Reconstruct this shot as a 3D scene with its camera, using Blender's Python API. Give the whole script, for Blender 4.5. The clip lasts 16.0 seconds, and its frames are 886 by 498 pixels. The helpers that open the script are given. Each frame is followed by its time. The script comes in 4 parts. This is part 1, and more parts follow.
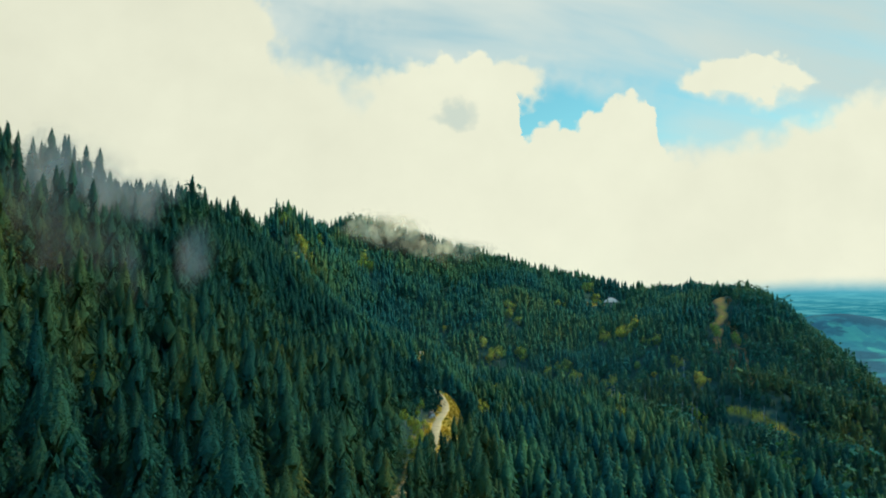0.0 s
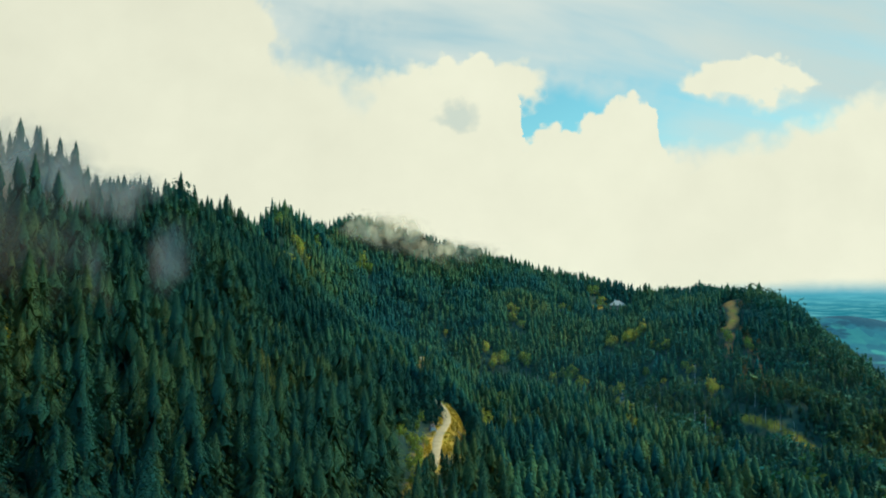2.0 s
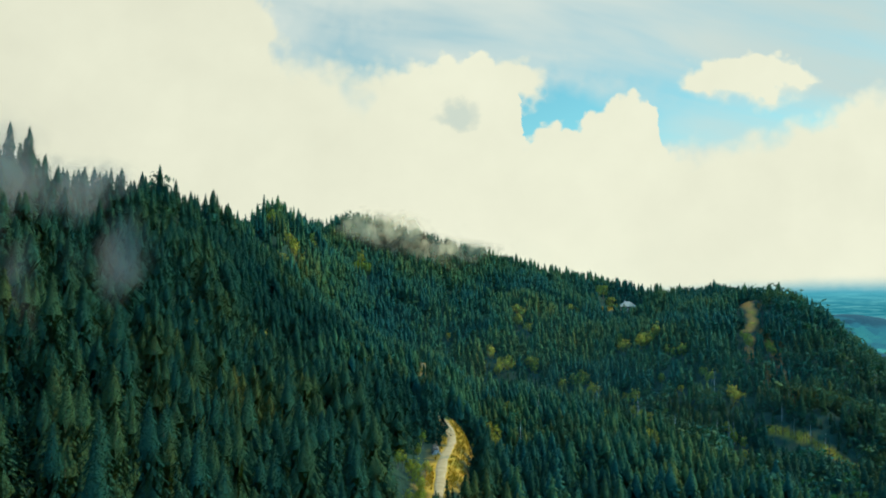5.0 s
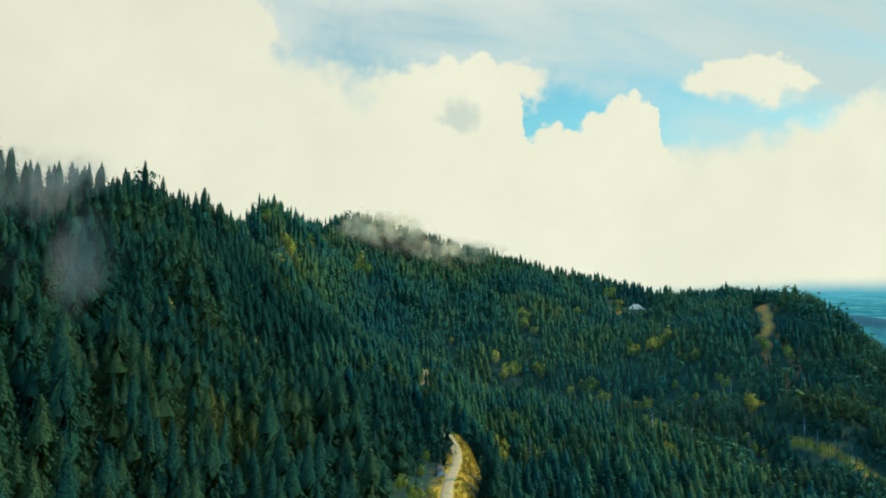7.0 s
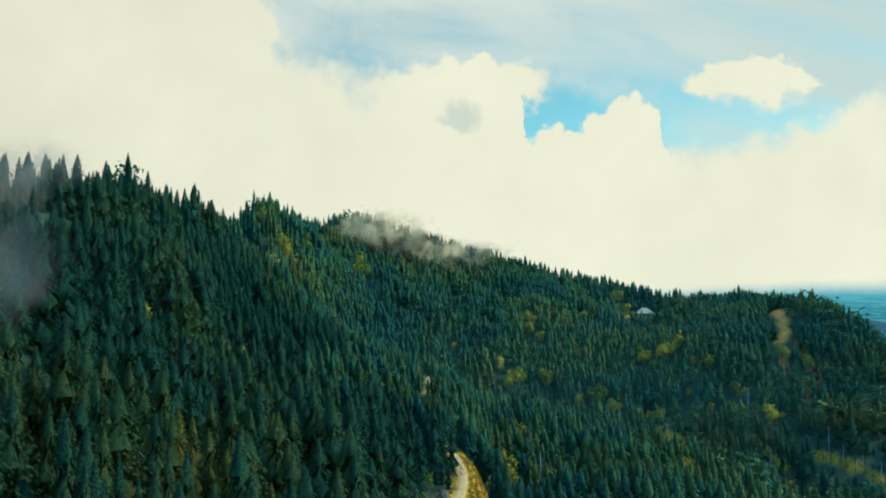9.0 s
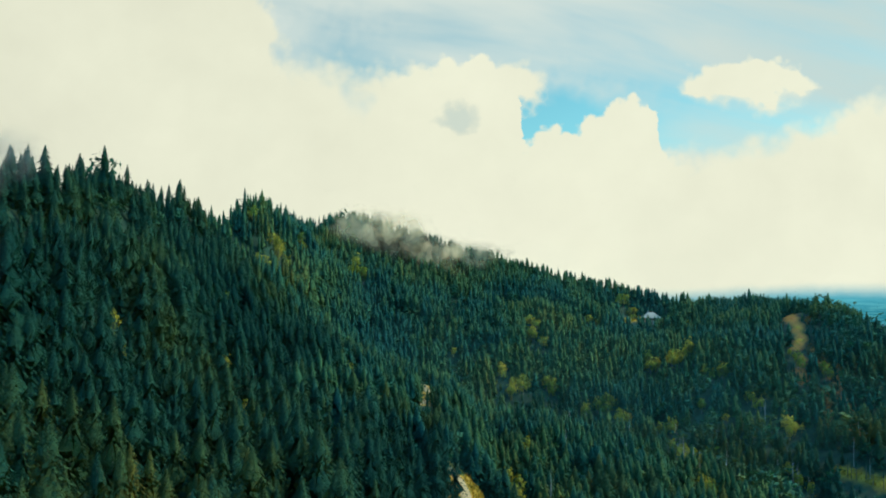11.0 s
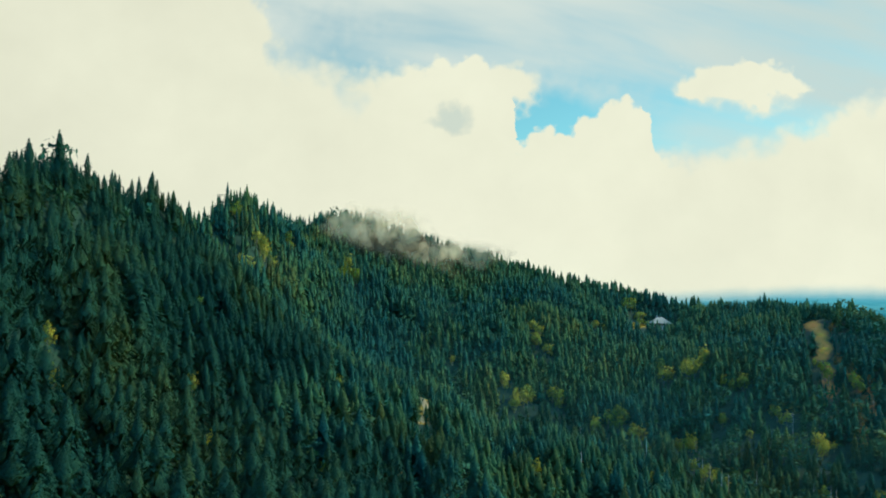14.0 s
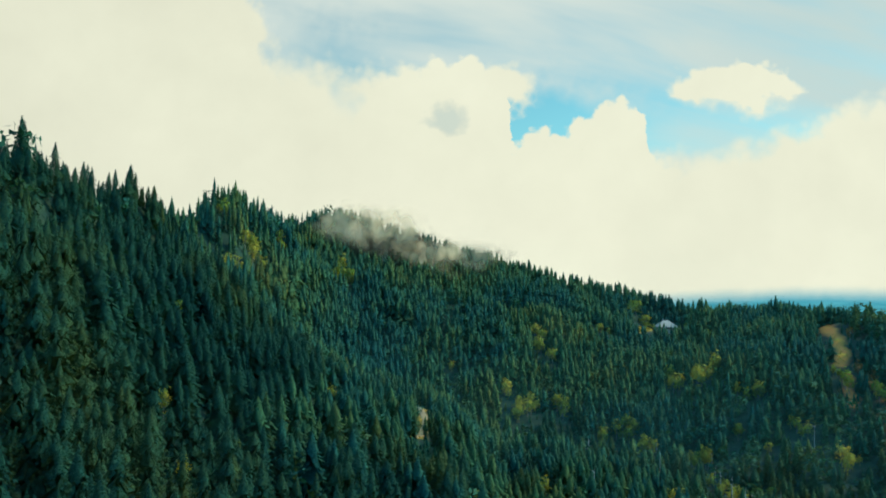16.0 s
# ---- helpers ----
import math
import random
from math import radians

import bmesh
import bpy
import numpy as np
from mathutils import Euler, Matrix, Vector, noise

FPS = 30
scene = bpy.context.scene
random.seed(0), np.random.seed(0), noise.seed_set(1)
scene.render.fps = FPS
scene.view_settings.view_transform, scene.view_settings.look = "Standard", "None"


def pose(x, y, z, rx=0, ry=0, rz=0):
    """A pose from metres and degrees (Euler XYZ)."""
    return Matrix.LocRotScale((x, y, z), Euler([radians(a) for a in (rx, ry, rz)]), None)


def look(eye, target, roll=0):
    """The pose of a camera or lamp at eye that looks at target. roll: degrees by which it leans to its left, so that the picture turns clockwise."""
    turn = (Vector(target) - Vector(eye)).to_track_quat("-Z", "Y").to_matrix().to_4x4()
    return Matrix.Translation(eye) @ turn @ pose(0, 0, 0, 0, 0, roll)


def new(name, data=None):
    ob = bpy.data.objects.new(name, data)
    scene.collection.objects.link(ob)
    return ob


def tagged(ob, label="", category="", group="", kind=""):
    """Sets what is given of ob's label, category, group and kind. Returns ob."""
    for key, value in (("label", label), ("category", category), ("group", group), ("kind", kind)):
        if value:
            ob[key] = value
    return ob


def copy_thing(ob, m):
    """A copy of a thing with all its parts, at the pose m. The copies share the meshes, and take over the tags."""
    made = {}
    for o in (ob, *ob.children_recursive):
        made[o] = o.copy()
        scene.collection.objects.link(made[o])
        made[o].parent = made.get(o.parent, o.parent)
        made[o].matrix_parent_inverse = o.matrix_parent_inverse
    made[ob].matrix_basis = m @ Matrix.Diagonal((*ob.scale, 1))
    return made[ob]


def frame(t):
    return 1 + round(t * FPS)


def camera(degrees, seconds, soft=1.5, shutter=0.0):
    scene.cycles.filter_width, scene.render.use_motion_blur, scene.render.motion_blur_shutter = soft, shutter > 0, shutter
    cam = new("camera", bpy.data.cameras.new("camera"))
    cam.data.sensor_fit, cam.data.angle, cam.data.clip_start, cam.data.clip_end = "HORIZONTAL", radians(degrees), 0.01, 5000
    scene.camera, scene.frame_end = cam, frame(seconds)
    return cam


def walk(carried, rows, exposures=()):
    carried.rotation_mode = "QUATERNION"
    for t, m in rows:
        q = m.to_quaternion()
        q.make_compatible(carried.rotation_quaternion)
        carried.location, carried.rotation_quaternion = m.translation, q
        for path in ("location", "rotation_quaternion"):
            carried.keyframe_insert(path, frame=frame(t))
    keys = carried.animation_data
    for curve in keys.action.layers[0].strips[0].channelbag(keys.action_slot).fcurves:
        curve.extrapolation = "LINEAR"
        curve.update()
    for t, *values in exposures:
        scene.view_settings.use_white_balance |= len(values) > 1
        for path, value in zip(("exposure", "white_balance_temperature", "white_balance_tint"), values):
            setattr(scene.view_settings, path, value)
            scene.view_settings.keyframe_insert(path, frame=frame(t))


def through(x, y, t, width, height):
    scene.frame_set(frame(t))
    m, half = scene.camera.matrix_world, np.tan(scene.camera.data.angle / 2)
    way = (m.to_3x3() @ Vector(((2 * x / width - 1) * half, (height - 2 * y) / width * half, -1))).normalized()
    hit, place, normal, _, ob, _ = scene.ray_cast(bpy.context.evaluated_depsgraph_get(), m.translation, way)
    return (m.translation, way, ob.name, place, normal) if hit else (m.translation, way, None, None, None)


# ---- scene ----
cam = camera(55.5, 16.0, soft=1.85)
# seconds, eye, a point 100 m ahead, lean
PATH = [
    (0, (0.20, 0.02, 0.20), (0.22, 99.93, 4.41), 0.17),
    (0.5, (0.23, 5.27, 0.38), (0.23, 105.17, 4.67), 0.18),
    (1, (0.23, 10.57, 0.58), (0.16, 110.48, 4.95), 0.19),
    (1.5, (0.19, 15.94, 0.80), (0.08, 115.84, 5.17), 0.21),
    (2, (0.12, 21.35, 1.02), (-0.01, 121.26, 5.40), 0.23),
    (2.5, (0.02, 26.83, 1.26), (-0.13, 126.73, 5.60), 0.23),
    (3, (-0.11, 32.35, 1.50), (-0.25, 132.25, 5.84), 0.19),
    (3.5, (-0.27, 37.92, 1.76), (-0.42, 137.83, 6.05), 0.16),
    (4, (-0.46, 43.54, 2.02), (-0.62, 143.45, 6.27), 0.11),
    (6.5, (-1.77, 72.25, 3.44), (-2.05, 172.16, 7.72), 0.08),
    (7, (-2.10, 78.10, 3.74), (-2.46, 178.01, 8.07), 0.11),
    (7.5, (-2.45, 83.99, 4.04), (-2.85, 183.89, 8.37), 0.18),
    (8, (-2.82, 89.90, 4.34), (-3.22, 189.81, 8.71), 0.23),
    (8.5, (-3.21, 95.84, 4.65), (-3.60, 195.75, 9.01), 0.30),
    (9, (-3.61, 101.81, 4.95), (-4.01, 201.71, 9.35), 0.39),
    (11.5, (-5.85, 131.97, 6.43), (-5.82, 231.86, 11.02), 0.65),
    (12, (-6.34, 138.05, 6.71), (-6.17, 237.94, 11.35), 0.69),
    (12.5, (-6.83, 144.14, 6.99), (-6.56, 244.03, 11.65), 0.72),
    (13, (-7.33, 150.23, 7.26), (-6.91, 250.12, 11.93), 0.74),
    (13.5, (-7.84, 156.34, 7.52), (-7.28, 256.23, 12.17), 0.76),
    (14, (-8.36, 162.45, 7.77), (-7.64, 262.34, 12.40), 0.78),
    (14.5, (-8.88, 168.56, 8.01), (-8.01, 268.45, 12.65), 0.81),
    (15, (-9.40, 174.68, 8.24), (-8.37, 274.56, 12.91), 0.83),
    (15.5, (-9.93, 180.79, 8.46), (-8.72, 280.67, 13.12), 0.86),
    (16, (-10.45, 186.90, 8.67), (-9.12, 286.78, 13.34), 0.92),
]
walk(cam, [(t, look(eye, target, roll)) for t, eye, target, roll in PATH])

# ---- world, sun ----
SUN_AZIMUTH, SUN_HEIGHT = 72.0, 33.0   # degrees clockwise from +y, degrees above the horizon


class Nodes:
    """A few short ways of adding nodes to a tree."""

    def __init__(self, tree):
        self.tree = tree
        tree.nodes.clear()

    def add(self, kind, **settings):
        node = self.tree.nodes.new(kind)
        for key, value in settings.items():
            if key == "operation":
                node.operation = value
            elif key == "blend_type":
                node.blend_type = value
            elif key == "data_type":
                node.data_type = value
        return node

    def put(self, socket, value):
        if isinstance(value, bpy.types.NodeSocket):
            self.tree.links.new(value, socket)
        elif isinstance(value, (tuple, list)) and len(value) == 3 and socket.type == "RGBA":
            socket.default_value = (*value, 1)
        else:
            socket.default_value = value

    def math(self, operation, a, b=0.0, c=0.0, clamp=False):
        node = self.add("ShaderNodeMath", operation=operation)
        node.use_clamp = clamp
        for socket, value in zip(node.inputs, (a, b, c)):
            self.put(socket, value)
        return node.outputs[0]

    def mix(self, factor, a, b, blend="MIX"):
        node = self.add("ShaderNodeMix", data_type="RGBA")
        node.blend_type = blend
        self.put(node.inputs[0], factor)
        self.put(node.inputs[6], a)
        self.put(node.inputs[7], b)
        return node.outputs[2]

    def noise(self, vector, scale, detail=4.0, rough=0.55, distortion=0.0):
        node = self.add("ShaderNodeTexNoise")
        if vector is not None:
            self.put(node.inputs["Vector"], vector)
        node.inputs["Scale"].default_value = scale
        node.inputs["Detail"].default_value = detail
        node.inputs["Roughness"].default_value = rough
        node.inputs["Distortion"].default_value = distortion
        return node.outputs["Fac"]

    def step(self, value, low, high):
        node = self.add("ShaderNodeMapRange")
        node.interpolation_type = "SMOOTHSTEP"
        for socket, v in zip(node.inputs, (value, low, high, 0.0, 1.0)):
            self.put(socket, v)
        return node.outputs[0]

    def vector(self, x, y, z):
        node = self.add("ShaderNodeCombineXYZ")
        for socket, v in zip(node.inputs, (x, y, z)):
            self.put(socket, v)
        return node.outputs[0]

    def ramp(self, value, stops):
        node = self.add("ShaderNodeValToRGB")
        self.put(node.inputs[0], value)
        elements = node.color_ramp.elements
        for k, (at, colour) in enumerate(stops):
            element = elements[0] if k == 0 else elements[-1] if k == len(stops) - 1 else elements.new(at)
            element.position = at
            element.color = (*colour, 1) if isinstance(colour, tuple) else (colour, colour, colour, 1)
        return node.outputs[0]

    def blob(self, u, v, at, radii):
        """1 in the middle of an ellipse of the sky, falling to 0 at its rim."""
        a = self.math("DIVIDE", self.math("SUBTRACT", u, at[0]), radii[0])
        b = self.math("DIVIDE", self.math("SUBTRACT", v, at[1]), radii[1])
        return self.math("SUBTRACT", 1.0, self.math("SQRT", self.math("ADD", self.math("MULTIPLY", a, a), self.math("MULTIPLY", b, b))))


def make_world():
    world = bpy.data.worlds.new("sky")
    scene.world = world
    world.use_nodes = True
    n = Nodes(world.node_tree)
    split = n.add("ShaderNodeSeparateXYZ")
    way = n.add("ShaderNodeTexCoord").outputs["Generated"]
    n.put(split.inputs[0], way)
    ahead = n.math("MAXIMUM", n.math("ABSOLUTE", split.outputs[1]), 0.08)
    u0, v0 = n.math("DIVIDE", split.outputs[0], ahead), n.math("DIVIDE", split.outputs[2], ahead)
    flat = n.vector(u0, v0, 0.0)
    puffs = []
    for scale in (34.0, 80.0):
        cell = n.add("ShaderNodeTexVoronoi")
        n.put(cell.inputs["Vector"], flat)
        cell.inputs["Scale"].default_value = scale
        puffs.append(cell.outputs["Distance"])
    heap = n.math("ADD", n.math("MULTIPLY", puffs[0], 0.022), n.math("MULTIPLY", puffs[1], 0.012))
    billow = n.math("SUBTRACT", n.noise(flat, 30.0, 5.0, 0.55), 0.5)
    billow_b = n.math("SUBTRACT", n.noise(n.vector(v0, u0, 3.0), 30.0, 5.0, 0.55), 0.5)
    u = n.math("ADD", u0, n.math("MULTIPLY", billow_b, 0.030))
    v = n.math("ADD", n.math("SUBTRACT", v0, 0.014), n.math("ADD", heap, n.math("MULTIPLY", billow, 0.034)))

    # clear sky, seen through thin high cloud
    sky = n.add("ShaderNodeTexSky")
    sky.sky_type, sky.sun_disc = "NISHITA", False
    sky.sun_elevation, sky.sun_rotation = radians(SUN_HEIGHT), radians(SUN_AZIMUTH)
    sky.altitude, sky.dust_density = 1200, 2.0
    clear = n.mix(1.0, sky.outputs[0], (0.084, 0.166, 0.138), "MULTIPLY")
    wide = n.mix(1.0, sky.outputs[0], (0.152, 0.545, 0.655), "MULTIPLY")
    front = n.step(split.outputs[1], -0.35, 0.25)
    clear = n.mix(n.math("MAXIMUM", n.step(v0, 0.38, 0.95), n.math("SUBTRACT", 1.0, front)), clear, wide)
    streaks = n.noise(n.vector(n.math("MULTIPLY", u0, 0.9), n.math("ADD", n.math("MULTIPLY", v0, 4.0), n.math("MULTIPLY", u0, 0.9)), 1.0), 3.0, 4.0, 0.5, 0.3)
    gap = n.blob(u, v, (0.13, 0.198), (0.22, 0.080))
    gap = n.math("MAXIMUM", gap, n.math("MULTIPLY", n.blob(u, v, (-0.12, 0.285), (0.13, 0.075)), 0.6))
    veil = n.math("SUBTRACT", n.step(streaks, 0.10, 0.66), n.math("MULTIPLY", n.step(gap, 0.0, 0.8), 0.66), clamp=True)
    thinner = n.math("MULTIPLY", n.math("SUBTRACT", 1.0, n.math("MULTIPLY", n.step(v0, 0.40, 0.8), 0.65)), n.math("MULTIPLY_ADD", front, 0.75, 0.25))
    high = n.mix(n.math("MULTIPLY", veil, n.math("MULTIPLY", thinner, 0.92)), clear, n.mix(n.step(u0, 0.10, 0.50), (0.70, 0.78, 0.71), (0.58, 0.69, 0.645)))

    # the heaped cloud: its upper rim over the bearing
    sway = n.math("MULTIPLY", n.math("SUBTRACT", n.noise(n.vector(u0, v0, 5.0), 9.0, 4.0, 0.6), 0.5), n.math("MULTIPLY", n.step(u0, -0.10, -0.18), 0.16))
    rim = n.ramp(n.math("MULTIPLY_ADD", n.math("ADD", u, sway), 1 / 1.1, 0.5), (
        (0.00, 1.00), (0.20, 1.00), (0.270, 0.98), (0.300, 0.84), (0.322, 0.66), (0.345, 0.55), (0.368, 0.560), (0.410, 0.520), (0.450, 0.530), (0.487, 0.565), (0.535, 0.600),
        (0.565, 0.550), (0.578, 0.500), (0.586, 0.262), (0.602, 0.300), (0.622, 0.350), (0.640, 0.317), (0.660, 0.373), (0.684, 0.430), (0.708, 0.455), (0.724, 0.430),
        (0.732, 0.300), (0.740, 0.225), (0.785, 0.205), (0.823, 0.240), (0.884, 0.305), (0.933, 0.40), (0.975, 0.46), (1.00, 0.50)))
    rim_v = n.math("MULTIPLY_ADD", rim, 0.3, 0.1)
    frayed = n.math("MULTIPLY_ADD", n.step(u0, 0.02, -0.16), 0.020, n.math("MULTIPLY_ADD", n.step(u0, 0.255, 0.30), 0.016, 0.0045))
    body = n.step(n.math("SUBTRACT", rim_v, v), n.math("MULTIPLY", frayed, -1.0), frayed)
    below = n.math("SUBTRACT", n.math("ADD", v0, n.math("ADD", n.math("MULTIPLY", heap, 0.9), n.math("MULTIPLY", billow, 0.030))), 0.256)
    low = n.math("MAXIMUM", below, n.math("MULTIPLY", below, -1.5))
    lone = n.step(n.blob(u, low, (0.362, 0.0), (0.088, 0.042)), -0.05, n.math("MULTIPLY_ADD", n.step(below, 0.004, -0.016), 0.75, 0.12))
    tuft = n.step(n.blob(u, v, (0.086, 0.249), (0.036, 0.032)), -0.1, 0.4)
    thin = n.math("SUBTRACT", 1.0, n.math("MULTIPLY", n.step(n.noise(flat, 11.0, 3.0, 0.5), 0.56, 0.78), n.math("MULTIPLY", n.step(v0, 0.17, 0.22), n.math("MULTIPLY", n.step(u0, -0.26, -0.18), n.step(u0, 0.02, -0.06)))))
    cover = n.math("MULTIPLY", n.math("MAXIMUM", n.math("MAXIMUM", body, lone), tuft), thin)
    grey = n.step(n.blob(u, v, (0.016, 0.205), (0.036, 0.022)), 0.0, 0.7)
    shade = n.math("MULTIPLY_ADD", n.noise(n.vector(u0, v0, 7.0), 3.4, 4.0, 0.55), 0.22, 0.86)
    shade = n.math("SUBTRACT", shade, n.math("MULTIPLY", grey, 0.10))
    shade = n.math("SUBTRACT", shade, n.math("MULTIPLY", n.step(u0, -0.05, -0.50), 0.10))
    lump = n.math("MULTIPLY_ADD", n.noise(n.vector(u0, v0, 11.0), 16.0, 6.0, 0.6), 0.10, 0.95)
    cloud = n.mix(1.0, (0.875, 0.892, 0.700), n.math("MULTIPLY", shade, lump), "MULTIPLY")
    cloud = n.mix(n.math("MULTIPLY", grey, 0.55), cloud, (0.52, 0.66, 0.62))
    cover = n.math("MULTIPLY", cover, n.math("MULTIPLY_ADD", front, 0.88, 0.12))
    above = n.mix(cover, high, cloud)

    # the hazy plain far below the cloud base
    bands = n.noise(n.vector(n.math("MULTIPLY", u0, 2.2), n.math("MULTIPLY", v0, 34.0), 2.0), 9.0, 6.0, 0.65)
    near_plain = n.mix(n.step(bands, 0.42, 0.66), (0.018, 0.215, 0.285), (0.12, 0.45, 0.49))
    plain = n.mix(n.step(v0, -0.030, 0.004), near_plain, (0.09, 0.45, 0.56))
    base_line = n.math("ADD", n.math("MULTIPLY_ADD", n.math("MAXIMUM", n.math("SUBTRACT", 0.44, u0), 0.0), 0.055, v0), n.math("MULTIPLY", billow, 0.007))
    colour = n.mix(n.step(base_line, -0.010, 0.013), plain, above)
    ground = n.add("ShaderNodeBackground")
    n.put(ground.inputs[0], colour)
    ground.inputs[1].default_value = 1.0
    out = n.add("ShaderNodeOutputWorld")
    n.put(out.inputs[0], ground.outputs[0])


make_world()

lamp = bpy.data.lights.new("sun", "SUN")
lamp.energy, lamp.angle, lamp.color = 4.4, radians(1.5), (1.0, 0.84, 0.46)
sun = new("sun", lamp)
_a, _h = radians(SUN_AZIMUTH), radians(SUN_HEIGHT)
sun.matrix_world = look((math.sin(_a) * 900 * math.cos(_h), math.cos(_a) * 900 * math.cos(_h), 900 * math.sin(_h)), (0, 0, 0))


# ---- materials ----
def material(name, rough=0.8, specular=0.2):
    """A new material: its node helper and its principled shader."""
    mat = bpy.data.materials.new(name)
    mat.use_nodes = True
    n = Nodes(mat.node_tree)
    shader, out = n.add("ShaderNodeBsdfPrincipled"), n.add("ShaderNodeOutputMaterial")
    shader.inputs["Roughness"].default_value = rough
    shader.inputs["Specular IOR Level"].default_value = specular
    n.put(out.inputs[0], shader.outputs[0])
    return mat, n, shader


def place(n):
    return n.add("ShaderNodeNewGeometry").outputs["Position"]


def bump(n, shader, height, strength, distance):
    node = n.add("ShaderNodeBump")
    node.inputs["Strength"].default_value, node.inputs["Distance"].default_value = strength, distance
    n.put(node.inputs["Height"], height)
    n.put(shader.inputs["Normal"], node.outputs[0])


def attribute(n, name):
    node = n.add("ShaderNodeAttribute")
    node.attribute_name = name
    return node.outputs["Fac"]


def foliage(name, stops, clump_scale, glow=0.25, gaps=0.0):
    """Leaves or needles: a hue for each plant, mottled by clumps; light comes through them a little."""
    mat, n, shader = material(name, 0.85, 0.04)
    tint = attribute(n, "tint")
    own = n.math("ADD", tint, n.math("MULTIPLY", n.math("LESS_THAN", tint, 1e-6), n.add("ShaderNodeObjectInfo").outputs["Random"]))
    mottle = n.noise(place(n), clump_scale, 3.0, 0.6)
    # hue by stand, with lit and shaded patches of the slopes coloured in
    stand = n.noise(place(n), 0.016, 3.0, 0.6)
    value = n.math("ADD", n.math("MULTIPLY_ADD", own, 0.34, 0.10), n.math("ADD", n.math("MULTIPLY_ADD", mottle, 0.24, -0.12), n.math("MULTIPLY_ADD", stand, 2.0, -0.77)))
    layers = n.add("ShaderNodeMapping")
    n.put(layers.inputs[0], place(n))
    layers.inputs["Scale"].default_value = (1.0, 1.0, 2.6)
    # the shaded gaps between sprays are darkened in the colour by noise
    sprays = n.noise(layers.outputs[0], clump_scale * 2.2, 4.0, 0.7)
    colour = n.mix(1.0, n.ramp(value, stops), n.math("MULTIPLY_ADD", n.step(sprays, 0.30, 0.68), 0.60, 0.68), "MULTIPLY")
    n.put(shader.inputs["Base Color"], colour)
    bump(n, shader, n.noise(layers.outputs[0], 2.2, 4.0, 0.7), 0.6, 0.35)
    thru = n.add("ShaderNodeBsdfTranslucent")
    n.put(thru.inputs[0], n.mix(1.0, colour, (1.25, 1.2, 0.5), "MULTIPLY"))
    both, out = n.add("ShaderNodeMixShader"), n.tree.nodes["Material Output"]
    both.inputs[0].default_value = glow
    n.put(both.inputs[1], shader.outputs[0])
    n.put(both.inputs[2], thru.outputs[0])
    if gaps:
        clear, solid = n.add("ShaderNodeBsdfTransparent"), n.add("ShaderNodeMixShader")
        n.put(solid.inputs[0], n.math("GREATER_THAN", n.noise(layers.outputs[0], 3.4, 2.0, 0.6), gaps))
        n.put(solid.inputs[1], clear.outputs[0])
        n.put(solid.inputs[2], both.outputs[0])
        both = solid
    n.put(out.inputs[0], both.outputs[0])
    return mat


# needles twice: far haze in the first's colour, slope shade in the second's
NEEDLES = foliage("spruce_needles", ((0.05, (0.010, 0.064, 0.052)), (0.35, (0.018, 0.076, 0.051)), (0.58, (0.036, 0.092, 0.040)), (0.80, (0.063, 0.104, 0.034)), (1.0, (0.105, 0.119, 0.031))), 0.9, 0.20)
NEEDLES_DARK = foliage("dark_spruce_needles", ((0.05, (0.006, 0.040, 0.032)), (0.40, (0.015, 0.057, 0.037)), (0.62, (0.034, 0.070, 0.030)), (0.85, (0.062, 0.081, 0.025)), (1.0, (0.100, 0.094, 0.022))), 0.9, 0.26, 0.44)
GRASS = foliage("dry_grass", ((0.1, (0.23, 0.145, 0.016)), (0.5, (0.42, 0.25, 0.025)), (0.9, (0.60, 0.34, 0.036))), 0.8, 0.25)
LEAVES_GOLD = foliage("yellow_green_leaves", ((0.1, (0.10, 0.18, 0.035)), (0.5, (0.24, 0.26, 0.042)), (0.9, (0.42, 0.36, 0.06))), 0.8, 0.3)
LEAVES_RUST = foliage("rust_leaves", ((0.1, (0.075, 0.070, 0.026)), (0.5, (0.15, 0.098, 0.032)), (0.9, (0.25, 0.14, 0.045))), 0.8, 0.3)
LEAVES_OLIVE = foliage("olive_leaves", ((0.1, (0.009, 0.074, 0.060)), (0.45, (0.020, 0.085, 0.055)), (0.9, (0.070, 0.110, 0.045))), 0.8, 0.25)


def make_bark(name, dark, pale):
    mat, n, shader = material(name, 0.9)
    n.put(shader.inputs["Base Color"], n.mix(n.noise(place(n), 3.0, 5.0), dark, pale))
    bump(n, shader, n.noise(place(n), 9.0, 4.0), 0.6, 0.04)
    return mat


BARK = make_bark("spruce_bark", (0.05, 0.035, 0.025), (0.16, 0.12, 0.09))
BARK_PALE = make_bark("bleached_wood", (0.22, 0.21, 0.19), (0.50, 0.48, 0.43))
BARK_ASH = make_bark("grey_bark", (0.09, 0.08, 0.065), (0.24, 0.21, 0.17))


